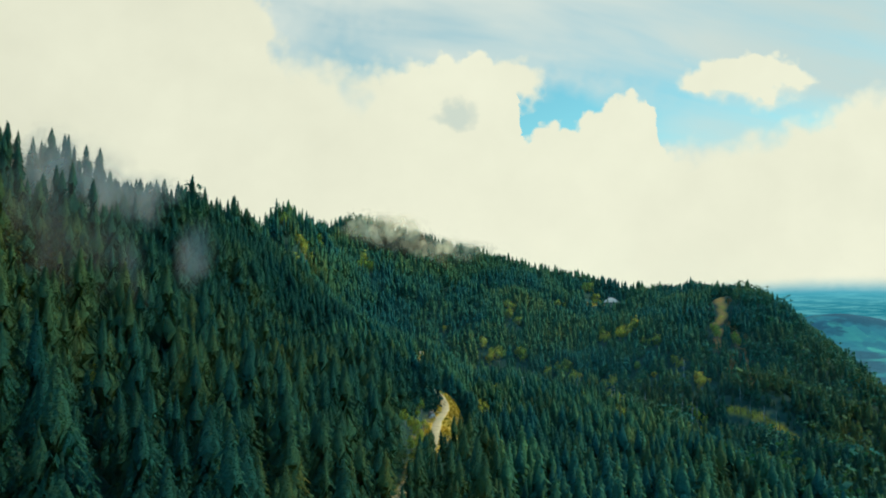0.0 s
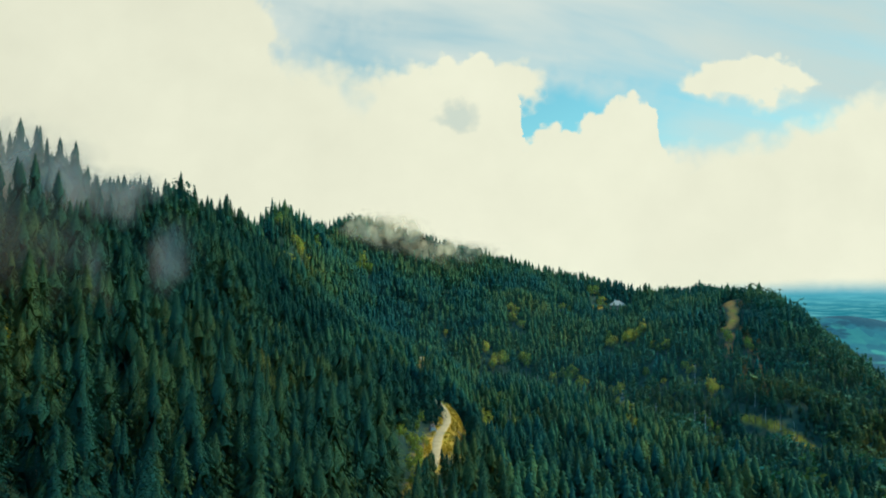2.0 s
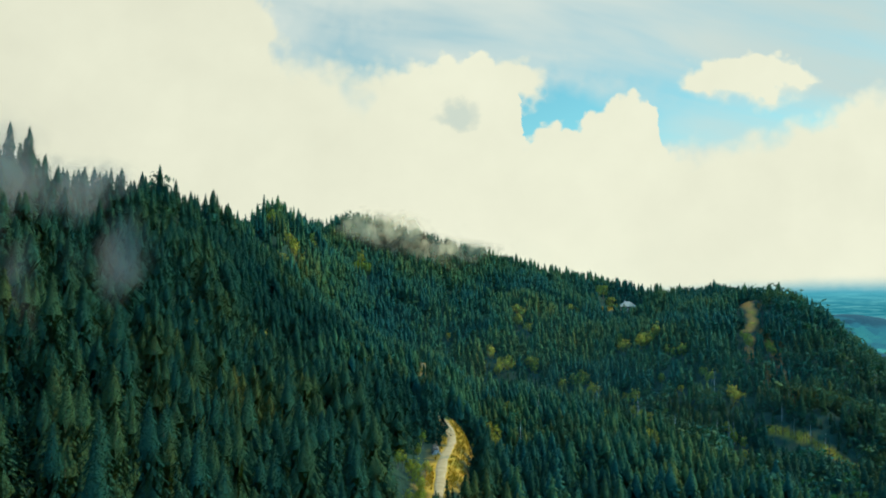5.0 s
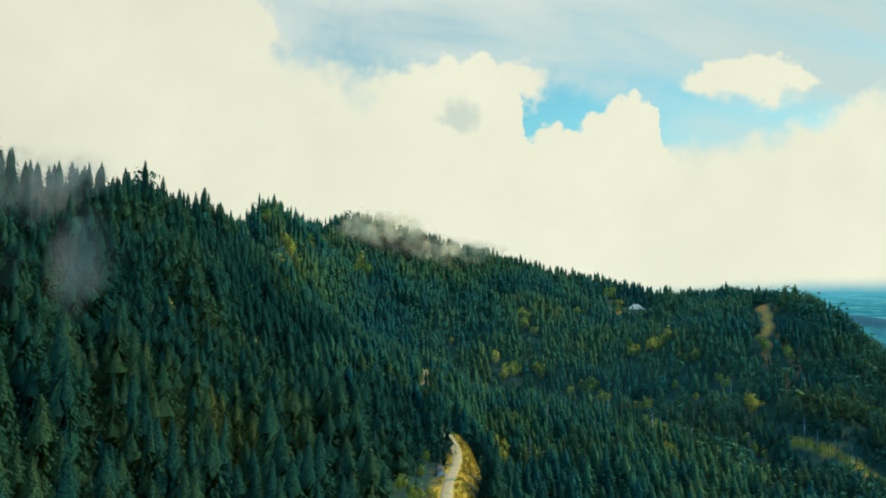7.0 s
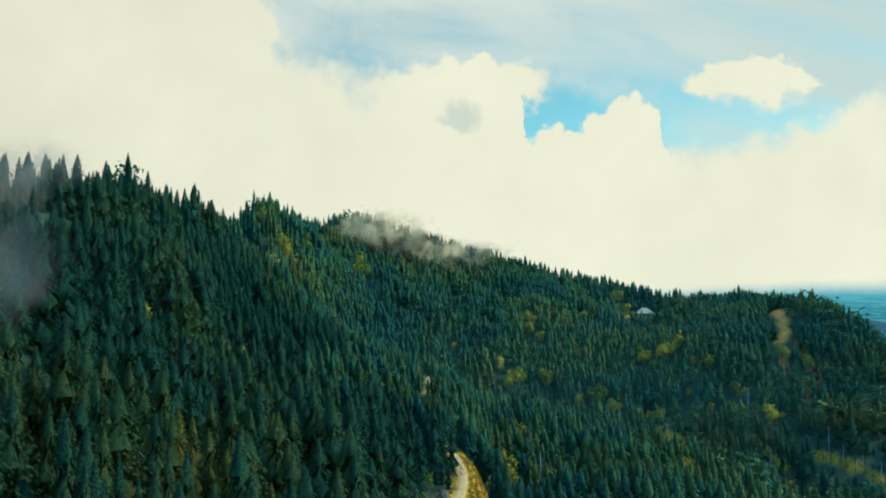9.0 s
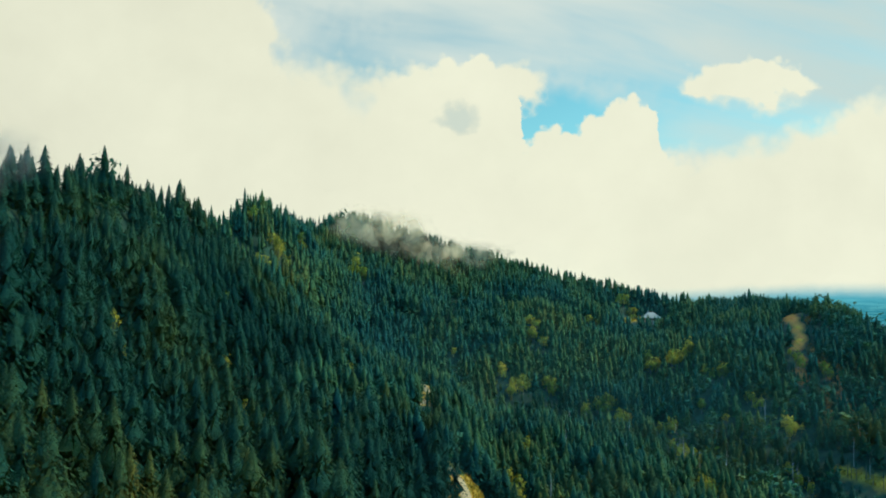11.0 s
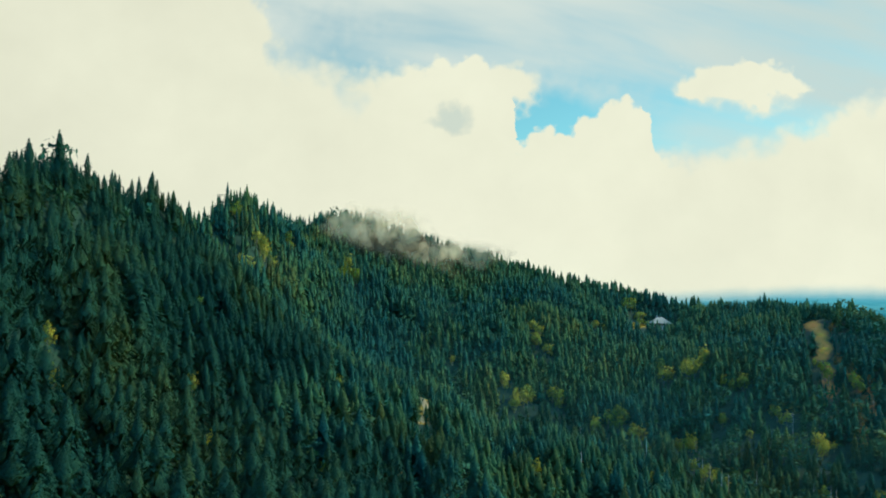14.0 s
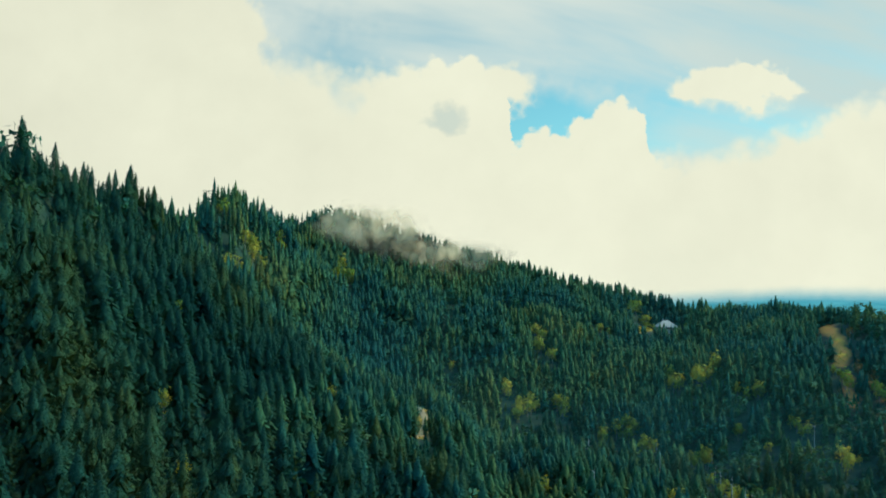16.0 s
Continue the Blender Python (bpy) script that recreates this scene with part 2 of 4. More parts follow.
def make_soil():
    mat, n, shader = material("mountain_ground", 0.95, 0.1)
    p = place(n)
    split = n.add("ShaderNodeSeparateXYZ")
    n.put(split.inputs[0], p)
    litter = n.mix(n.step(n.noise(p, 0.25, 5.0), 0.35, 0.7), (0.010, 0.028, 0.020), (0.022, 0.046, 0.024))
    grass = n.mix(n.step(n.noise(p, 0.16, 6.0, 0.65), 0.32, 0.68), (0.32, 0.18, 0.018), (0.58, 0.31, 0.032))
    bare = n.mix(n.noise(p, 0.5, 6.0, 0.7), (0.42, 0.120, 0.024), (0.66, 0.215, 0.050))
    slope = n.mix(attribute(n, "meadow"), litter, grass)
    slope = n.mix(n.math("MULTIPLY", attribute(n, "bare"), n.step(n.noise(p, 0.09, 5.0, 0.6), 0.30, 0.50)), slope, bare)
    cells = n.add("ShaderNodeTexVoronoi")
    n.put(cells.inputs["Vector"], n.vector(n.math("MULTIPLY", split.outputs[0], 0.017), n.math("MULTIPLY", split.outputs[1], 0.0100), 0.0))
    cells.inputs["Scale"].default_value = 1.0
    pick = n.add("ShaderNodeSeparateColor")
    n.put(pick.inputs[0], cells.outputs["Color"])
    # blue-green of distant haze is mixed into the colours of fields and woods
    hazy_fields = n.ramp(n.math("MULTIPLY_ADD", pick.outputs[0], 0.55, n.math("MULTIPLY_ADD", n.noise(p, 0.006, 6.0, 0.7), 0.9, -0.22)), ((0.0, (0.006, 0.075, 0.090)), (0.45, (0.010, 0.11, 0.115)), (0.75, (0.022, 0.16, 0.125)), (0.9, (0.034, 0.21, 0.15)), (1.0, (0.075, 0.25, 0.22))))
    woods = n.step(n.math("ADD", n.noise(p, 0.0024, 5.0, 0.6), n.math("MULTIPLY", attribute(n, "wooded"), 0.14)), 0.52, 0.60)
    far = n.mix(woods, hazy_fields, (0.003, 0.052, 0.068))
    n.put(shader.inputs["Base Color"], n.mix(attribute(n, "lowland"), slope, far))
    bump(n, shader, n.noise(p, 0.8, 5.0, 0.6), 0.5, 0.4)
    return mat


def make_gravel():
    mat, n, shader = material("pale_gravel", 0.92, 0.15)
    p = place(n)
    tone = n.math("ADD", n.math("MULTIPLY", n.noise(p, 0.35, 4.0), 0.6), n.math("MULTIPLY", n.noise(p, 6.0, 4.0, 0.7), 0.4))
    n.put(shader.inputs["Base Color"], n.ramp(tone, ((0.3, (0.30, 0.19, 0.085)), (0.55, (0.44, 0.29, 0.135)), (0.75, (0.54, 0.38, 0.20)))))
    bump(n, shader, n.noise(p, 5.0, 5.0, 0.7), 0.6, 0.05)
    return mat


def plain_material(name, dark, pale, scale, rough=0.7, specular=0.2, metal=0.0):
    mat, n, shader = material(name, rough, specular)
    p = place(n)
    tone = n.math("ADD", n.math("MULTIPLY", n.noise(p, scale, 4.0), 0.6), n.math("MULTIPLY", n.noise(p, scale * 9, 3.0, 0.6), 0.4))
    n.put(shader.inputs["Base Color"], n.mix(n.step(tone, 0.3, 0.7), dark, pale))
    shader.inputs["Metallic"].default_value = metal
    bump(n, shader, n.noise(p, scale * 12, 3.0), 0.3, 0.02)
    return mat


SOIL, GRAVEL = make_soil(), make_gravel()
LOG_END = plain_material("sawn_log_end", (0.60, 0.46, 0.36), (0.80, 0.68, 0.56), 2.0)
ROOF = plain_material("weathered_pale_roof", (0.28, 0.215, 0.155), (0.42, 0.325, 0.235), 0.5, 0.7)
RENDER_WALL = plain_material("cream_render", (0.36, 0.28, 0.20), (0.48, 0.39, 0.29), 0.4)
TIMBER = plain_material("brown_boards", (0.12, 0.07, 0.04), (0.24, 0.15, 0.09), 0.8)
STONE = plain_material("grey_masonry", (0.26, 0.24, 0.22), (0.42, 0.40, 0.36), 0.9)


def make_glass():
    mat, n, shader = material("window_glass", 0.05, 0.5)
    shader.inputs["Base Color"].default_value = (0.02, 0.03, 0.035, 1)
    return mat


def make_mist(name, colour, through, detail=4.0, even=False):
    """A veil of droplets: mostly clear, drawn out into streaks and thinning to its rim. through: the share of light that it passes on."""
    mat, n, shader = material(name, 1.0, 0.0)
    coord = n.add("ShaderNodeUVMap")
    split, spot = n.add("ShaderNodeSeparateXYZ"), n.add("ShaderNodeSeparateXYZ")
    n.put(split.inputs[0], coord.outputs[0])
    p = place(n)
    n.put(spot.inputs[0], p)
    drawn = n.vector(n.math("MULTIPLY", spot.outputs[0], 0.10), n.math("MULTIPLY", spot.outputs[1], 0.05), n.math("MULTIPLY", spot.outputs[2], 0.045))
    warp = n.math("SUBTRACT", n.noise(p, 0.06, detail, 0.55), 0.5)
    rim = n.blob(n.math("ADD", split.outputs[0], n.math("MULTIPLY", warp, 0.80)), n.math("ADD", split.outputs[1], n.math("MULTIPLY", warp, -0.70)), (0.5, 0.5), (0.46, 0.46))
    thick = n.step(rim, 0.0, 0.95) if even else n.math("MULTIPLY", n.step(rim, 0.0, 0.95), n.step(n.noise(drawn, 1.0, detail, 0.55, 0.4), 0.22, 0.72))
    thick = n.math("MULTIPLY", thick, n.add("ShaderNodeObjectInfo").outputs["Alpha"], clamp=True)
    drop, clear, both = n.add("ShaderNodeBsdfDiffuse"), n.add("ShaderNodeBsdfTransparent"), n.add("ShaderNodeMixShader")
    glow, soft = n.add("ShaderNodeBsdfTranslucent"), n.add("ShaderNodeMixShader")
    drop.inputs[0].default_value = glow.inputs[0].default_value = (*colour, 1)
    soft.inputs[0].default_value = through
    n.put(soft.inputs[1], drop.outputs[0])
    n.put(soft.inputs[2], glow.outputs[0])
    n.put(both.inputs[0], thick)
    n.put(both.inputs[1], clear.outputs[0])
    n.put(both.inputs[2], soft.outputs[0])
    n.put(n.tree.nodes["Material Output"].inputs[0], both.outputs[0])
    return mat


GLASS, MIST, CLOUD, HAZE = make_glass(), make_mist("mist", (0.70, 0.48, 0.35), 0.5), make_mist("ridge_cloud", (1.0, 0.80, 0.54), 0.92, 2.0), make_mist("valley_haze", (0.26, 0.74, 0.62), 0.5, 0.0, True)


# ---- the lie of the land ----
# ground across the hillside, from the back of the ridge down to the valley
SLOPE_X = (-675, -315, -225, -172.5, -144, -124.5, -112.5, -89.2, -72.8, -55.5, -41.2, -28.5, -11.2, 0, 18.8, 45, 97.5, 142.5, 187.5, 300, 450, 675)
SLOPE_Z = (-225, -112.5, -45, 6, 31.5, 33.8, 15, -0.8, -18.8, -27.8, -36, -39.8, -46.5, -50.2, -66, -66, -72.8, -84, -84, -150, -217.5, -247.5)
# the ridge at the head of the valley and the spur that it sends down: x, y, height, fall of its flanks
CREST = ((-172, 810, 42, 0.33), (-125, 834, 39, 0.40), (-77, 862, 44, 0.40), (21, 862, 20, 0.35), (123, 832, -7, 0.31), (187, 802, -19, 0.30), (225, 765, -20, 0.30),
         (234, 668, -17, 0.33), (250, 667, -22, 0.38), (271, 667, -37, 0.42), (295, 655, -68, 0.46), (315, 648, -102, 0.50), (340, 640, -152, 0.55), (465, 570, -260, 0.50))
# knolls on the ridge: x, y, height, radius
KNOLLS = ((-124, 440, 3, 14), (-124, 463, 4, 12), (-122, 512, 6, 13), (-114, 615, 30, 19), (-114, 652, 34, 23), (-117, 695, 34, 32), (-129, 395, 2, 16), (-130, 330, -6, 70), (-127, 293, 10, 19), (-128, 475, -5, 25), (-58, 848, 7, 28), (192, 500, 7, 22))
PLAIN = -300.0
ROADS = (((-14, 135), (-9, 195), (-4, 240), (-2.2, 270), (-1.8, 300), (0.1, 323), (1.6, 340), (1.2, 356), (-1.0, 368), (-6, 379), (-16, 390), (-32, 402), (-50, 412), (-62, 424)),
         ((-62, 424), (-58, 440), (-42, 457), (-24, 470), (-14.8, 483), (-12.5, 505), (-11.2, 533), (-15, 559), (-22.5, 592)))
HOUSE, YARD_Z = (157.5, 787.0), -20.5


def blend(a, b, k):
    """The larger of two heights, rounded where they meet."""
    h = np.clip(0.5 + 0.5 * (a - b) / k, 0, 1)
    return b + (a - b) * h + k * h * (1 - h)


def swell(x, y, size, seed):
    """Smooth unevenness between about -1 and 1, of that wavelength."""
    r = np.random.RandomState(seed)
    out = 0
    for _ in range(5):
        a, p = r.uniform(0, 6.28, 2)
        s = r.uniform(0.7, 1.5) * 6.28 / size
        out = out + np.sin(x * np.cos(a) * s + y * np.sin(a) * s + p + 1.3 * np.sin((x * np.sin(a) - y * np.cos(a)) * s * 0.6))
    return out / 3


def bare_land(x, y):
    x, y = np.asarray(x, float), np.asarray(y, float)
    fade = np.clip((y - 540) / 135, 0, 1)
    side = np.interp(x, SLOPE_X, SLOPE_Z) - 25 * fade**2 * (3 - 2 * fade) - np.maximum(y - 675, 0) * 0.3 - np.maximum(-110 - y, 0) * 0.2
    ridge = np.full(np.shape(x), -1e9)
    for (x0, y0, z0, s0), (x1, y1, z1, s1) in zip(CREST[:-1], CREST[1:]):
        dx, dy = x1 - x0, y1 - y0
        t = np.clip(((x - x0) * dx + (y - y0) * dy) / (dx * dx + dy * dy), 0, 1)
        ridge = np.maximum(ridge, z0 + t * (z1 - z0) - (s0 + t * (s1 - s0)) * np.hypot(x - x0 - t * dx, y - y0 - t * dy))
    z = blend(side, ridge, 11)
    z = z - 0.62 * np.maximum(x - 258, 0) * np.clip((y - 380) / 120, 0, 1) * np.clip((900 - x) / 300, 0, 1)
    z = z + 9.0 * np.clip((y - 560) / 120, 0, 1)
    for kx, ky, kz, kr in KNOLLS:
        z = z + kz * np.exp(-((x - kx) ** 2 + (y - ky) ** 2) / kr**2)
    z = z + 1.7 * swell(x, y, 70, 3) + 0.7 * swell(x, y, 24, 4)
    hill = PLAIN + 6 * swell(x, y, 900, 6) + 150 * np.exp(-((x - 2050) / 520) ** 2 - ((y - 4350) / 420) ** 2)
    return blend(z, hill, 20)


def along(points, step):
    """Evenly spaced points on a smooth line through the given ones."""
    p = np.array(points, float)
    s = np.r_[0, np.cumsum(np.hypot(*np.diff(p, axis=0).T))]
    fine = np.arange(0, s[-1], step)
    q = np.stack([np.interp(fine, s, p[:, 0]), np.interp(fine, s, p[:, 1])], 1)
    k = np.hanning(int(26 / step) | 1)
    pad = len(k) // 2
    wide = np.pad(q, ((pad, pad), (0, 0)), mode="reflect", reflect_type="odd")
    return np.stack([np.convolve(wide[:, i], k / k.sum(), "valid") for i in (0, 1)], 1)


def smooth(z, n):
    k = np.hanning(n)
    return np.convolve(np.pad(z, n // 2, mode="edge"), k / k.sum(), "valid")


ROAD_LINES = []
for road in ROADS:
    q = along(road, 1.5)
    ROAD_LINES.append(np.c_[q, smooth(bare_land(q[:, 0], q[:, 1]), 41) + 1.2])
ROAD_POINTS = np.concatenate(ROAD_LINES)


def road_near(x, y):
    """The distance to the nearest road and its height there."""
    x, y = np.atleast_1d(x), np.atleast_1d(y)
    d, z = np.full(len(x), 1e9), np.zeros(len(x))
    close = np.where((np.abs(x) < 85) & (y > 100) & (y < 640))[0]
    for i in range(0, len(close), 20000):
        j = close[i : i + 20000]
        far = np.hypot(x[j, None] - ROAD_POINTS[:, 0], y[j, None] - ROAD_POINTS[:, 1])
        k = far.argmin(1)
        d[j], z[j] = far[np.arange(len(j)), k], ROAD_POINTS[k, 2]
    return d, z


def land(x, y):
    x, y = np.atleast_1d(np.asarray(x, float)).ravel(), np.atleast_1d(np.asarray(y, float)).ravel()
    z = bare_land(x, y)
    d, zr = road_near(x, y)
    w = np.clip((9 - d) / 6, 0, 1)
    z = z + (zr - z) * w * w * (3 - 2 * w)
    d = np.hypot(x - HOUSE[0], y - HOUSE[1])
    w = np.clip((24 - d) / 12, 0, 1)
    return z + (YARD_Z - z) * w


def strip(x, y, points, width, ragged=2.0):
    """1 within a strip of ground along a line, falling to 0 beyond its ragged edge."""
    d = np.full(len(x), 1e9)
    for (x0, y0), (x1, y1) in zip(points[:-1], points[1:]):
        dx, dy = x1 - x0, y1 - y0
        t = np.clip(((x - x0) * dx + (y - y0) * dy) / (dx * dx + dy * dy), 0, 1)
        d = np.minimum(d, np.hypot(x - x0 - t * dx, y - y0 - t * dy))
    d = d + ragged * swell(x, y, 17, 9)
    return np.clip((width - d) / 3 + 0.5, 0, 1)


SKI_RUN = ((226, 690), (220, 668), (214.5, 645), (205, 630))
LOWER_RUN = ((170, 501), (176, 493), (184, 482), (190, 473), (197, 462))
LOWER_SIDE = ((166, 488), (178, 472), (188, 455))
GULLY = ((214, 626), (211, 600), (207, 581), (201, 557), (196, 540), (189, 517))
SLIDE = ((203, 618), (196, 598), (190, 584))
SIDE_CUT = ((-1.5, 276), (-0.5, 288), (2.5, 323), (4, 342), (3, 356), (0, 366))
YARD = ((133, 768), (143, 775), (150, 783))


def open_ground(x, y):
    """Where grass grows instead of trees."""
    d, _ = road_near(x, y)
    verge = np.clip((np.where(y < 270, 2.2, np.where(y < 385, 3.4, 1.5)) + 1.4 * swell(x, y, 19, 12) - d) / 1.5 + 0.5, 0, 1)
    out = np.maximum(np.maximum(verge, strip(x, y, SIDE_CUT, 3.8)), strip(x, y, SKI_RUN, 1.9, 0.7))
    out = np.maximum(out, strip(x, y, LOWER_RUN, 1.9, 1.0))
    return np.maximum(out, strip(x, y, YARD, 6))


def mesh_from(name, verts, faces, tint=None, size=3, normals=None):
    """A mesh from arrays of corners and of faces that all have the same number of corners."""
    me = bpy.data.meshes.new(name)
    me.vertices.add(len(verts))
    me.vertices.foreach_set("co", np.ascontiguousarray(verts, np.float32).ravel())
    me.loops.add(len(faces) * size)
    me.loops.foreach_set("vertex_index", np.ascontiguousarray(faces, np.int32).ravel())
    me.polygons.add(len(faces))
    me.polygons.foreach_set("loop_start", np.arange(0, len(faces) * size, size, dtype=np.int32))
    if tint is not None:
        me.attributes.new("tint", "FLOAT", "POINT").data.foreach_set("value", np.ascontiguousarray(tint, np.float32))
    if normals is not None:
        me.attributes.new("custom_normal", "FLOAT_VECTOR", "POINT").data.foreach_set("vector", np.ascontiguousarray(normals, np.float32).ravel())
    me.update(calc_edges=True)
    return me


def make_ground():
    def spread(low, high, fine, reach_low, reach_high):
        mid = np.arange(low, high + 0.1, fine)
        out = [fine * 1.18**k for k in range(1, 40)]
        left, right = low - np.cumsum(out), high + np.cumsum(out)
        return np.r_[reach_low, left[left > reach_low][::-1], mid, right[right < reach_high], reach_high]

    xs, ys = spread(-160, 360, 3, -4900, 4900), spread(60, 890, 3, -3000, 4900)
    xs = np.unique(np.r_[xs, np.arange(1300, 3400, 80)])
    ys = np.unique(np.r_[ys, np.arange(3400, 4900, 60)])
    gx, gy = np.meshgrid(xs, ys)
    x, y = gx.ravel(), gy.ravel()
    z = land(x, y)
    i = np.arange(len(x)).reshape(len(ys), len(xs))
    quads = np.stack([i[:-1, :-1], i[:-1, 1:], i[1:, 1:], i[1:, :-1]], -1).reshape(-1, 4)
    me = mesh_from("ground", np.c_[x, y, z], quads, None, 4)
    me.polygons.foreach_set("use_smooth", np.ones(len(quads), bool))
    for name, values in (("meadow", open_ground(x, y)), ("bare", np.maximum(np.maximum(strip(x, y, GULLY, 1.5), strip(x, y, SLIDE, 1.4)), strip(x, y, SKI_RUN, 2.8, 0.7))),
                         ("wooded", np.clip((z + 225) / 40, 0, 1) * (y > 3000)),
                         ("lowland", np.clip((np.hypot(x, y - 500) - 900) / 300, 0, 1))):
        me.attributes.new(name, "FLOAT", "POINT").data.foreach_set("value", np.ascontiguousarray(values, np.float32))
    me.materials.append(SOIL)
    tagged(new("ground", me), "steep mountain ground with forest litter and grassy clearings", "ground", kind="structure")


make_ground()


def part(name, bm, mat, parent, label=""):
    """Links a bmesh as one mesh object under a thing or under a part."""
    me = bpy.data.meshes.new(name)
    bm.to_mesh(me)
    bm.free()
    me.materials.append(mat)
    ob = new(name, me)
    ob.parent = parent
    return tagged(ob, label)


def thing(name, at, label, category, group="", turn=0.0, size=1.0):
    ob = new(name)
    ob.empty_display_size = 0.5
    ob.matrix_basis = Matrix.LocRotScale(at, Euler((0, 0, turn)), (size, size, size))
    return tagged(ob, label, category, group)


def make_roads():
    for line, name in zip(ROAD_LINES, ("road", "road")):
        ahead = np.gradient(line[:, :2], axis=0)
        ahead /= np.hypot(*ahead.T)[:, None]
        side = np.c_[ahead[:, 1], -ahead[:, 0]]
        across = ((-1.55, -0.10), (-1.3, 0.10), (-0.7, 0.12), (0.0, 0.19), (0.7, 0.12), (1.3, 0.10), (1.55, -0.10))
        verts = []
        for s, lift in across:
            wave = s * (1 + 0.12 * swell(line[:, 0], line[:, 1], 15, 21)[:, None]) if abs(s) > 1.0 else s
            xy = line[:, :2] + side * wave
            verts.append(np.c_[xy, line[:, 2] + lift])
        verts = np.stack(verts, 1)
        i = np.arange(verts.shape[0] * verts.shape[1]).reshape(verts.shape[:2])
        quads = np.stack([i[:-1, :-1], i[:-1, 1:], i[1:, 1:], i[1:, :-1]], -1).reshape(-1, 4)
        me = mesh_from(name, verts.reshape(-1, 3), quads, None, 4)
        me.materials.append(GRAVEL)
        tagged(new(name, me), "pale gravel forest road winding between the trees", "road", kind="structure")


make_roads()


# ---- trees ----
def merge(pieces):
    """Joins lists of (verts, triangles)."""
    verts, faces, n = [], [], 0
    for v, f in pieces:
        verts.append(v)
        faces.append(np.asarray(f) + n)
        n += len(v)
    return np.concatenate(verts), np.concatenate(faces)


def rounded(verts, middle=None):
    """Normals of a crown as a whole: away from its axis for a spruce, or from its middle height for a round crown."""
    out = verts.copy()
    if middle is None:
        r = np.hypot(verts[:, 0], verts[:, 1])
        out[:, 2] = 0.20 * r + 0.008
    else:
        out[:, 2] = verts[:, 2] - middle
    wild = np.random.RandomState(len(verts)).normal(size=verts.shape)
    out = out / np.maximum(np.linalg.norm(out, axis=1), 1e-6)[:, None] + wild * (0.22 if middle is None else 0.26)
    return out / np.linalg.norm(out, axis=1)[:, None]


def facing_out(piece, middle=None):
    """Turns every triangle so that its front looks out of the crown."""
    v, f = piece
    n, f = rounded(v, middle), np.array(f)
    p = v[f]
    flip = (np.cross(p[:, 1] - p[:, 0], p[:, 2] - p[:, 0]) * n[f].mean(1)).sum(1) < 0
    f[flip] = f[flip][:, ::-1]
    return v, f


def spruce_outline(s):
    """The crown's half width at a share s of the tree's height, for a tree 1 high."""
    return min(0.010 + 0.235 * (1 - s) ** 0.86, 0.190)


def spruce(rng, boughs, fine, slim=1.0):
    """A spruce 1 high: many short drooping boughs that shingle a dark inner cone, and a leading shoot. fine: 1 or 0, whether a bough is forked."""
    pieces, up = [], np.array([0, 0, 1.0])
    leave, size = rng.uniform(0, 6.283), 0.57 / math.sqrt(boughs)
    for k in range(boughs):
        s = 0.02 + 0.97 * ((k + rng.uniform(0, 1)) / boughs) ** 1.12
        a = k * 2.39996 + rng.uniform(-0.4, 0.4)
        r = slim * spruce_outline(s) * rng.uniform(*((0.72, 1.24) if fine else (0.84, 1.16))) * (1 + 0.12 * math.cos(a - leave))
        long = min(size * rng.uniform(0.9, 1.4), r * 1.1 + 0.012)
        w = 0.42 * size * rng.uniform(0.8, 1.2) * min(1.0, 0.30 + r / 0.11)
        out, across = np.array([math.cos(a), math.sin(a), 0]), np.array([-math.sin(a), math.cos(a), 0])
        root = out * max(r - 0.8 * long, 0.08 * r) + up * (s + 0.42 * long)
        tip = out * r + up * (s - rng.uniform(0.15, 0.45) * long)
        mid = root + (tip - root) * 0.55 + up * 0.06 * long
        if fine:
            ends = [root + (tip - root) * rng.uniform(0.72, 0.95) + side * across * w * rng.uniform(1.1, 1.6) - up * 0.12 * long for side in (1, -1)]
            right, left = mid + across * w * 0.55, mid - across * w * 0.55
            pieces.append((np.array([root, right, tip, left, ends[0], ends[1]]), [(0, 1, 2), (0, 2, 3), (0, 4, 1), (0, 3, 5)]))
        else:
            pieces.append((np.array([root, mid + across * w - up * 0.10 * long, tip, mid - across * w - up * 0.10 * long]), [(0, 1, 2), (0, 2, 3)]))
    n, rings = (6, (0.0, 0.25, 0.55, 0.80)) if fine else (5, (0.0, 0.34, 0.72))
    verts, faces = [], []
    for s in rings:
        for i in range(n):
            r, a = slim * spruce_outline(s) * rng.uniform(0.58, 0.76), 6.283 * i / n + s * 9
            verts.append((r * math.cos(a), r * math.sin(a), s))
    for k in range(0, n * (len(rings) - 1), n):
        for i in range(n):
            faces += [(k + i, k + (i + 1) % n, k + n + (i + 1) % n), (k + i, k + n + (i + 1) % n, k + n + i)]
    k = n * (len(rings) - 1)
    faces += [(k + i, k + (i + 1) % n, k + n) for i in range(n)]
    pieces.append((np.array(verts + [(0, 0, 1.0)]), faces))
    return facing_out(merge(pieces))


def stem(points, sides=6):
    """A tapering round stem through (x, y, z, radius)."""
    verts, faces = [], []
    for x, y, z, r in points:
        for i in range(sides):
            verts.append((x + r * math.cos(6.283 * i / sides), y + r * math.sin(6.283 * i / sides), z))
    for k in range(len(points) - 1):
        for i in range(sides):
            a, b = k * sides + i, k * sides + (i + 1) % sides
            faces += [(a, b, b + sides), (a, b + sides, a + sides)]
    return np.array(verts, float), np.array(faces)


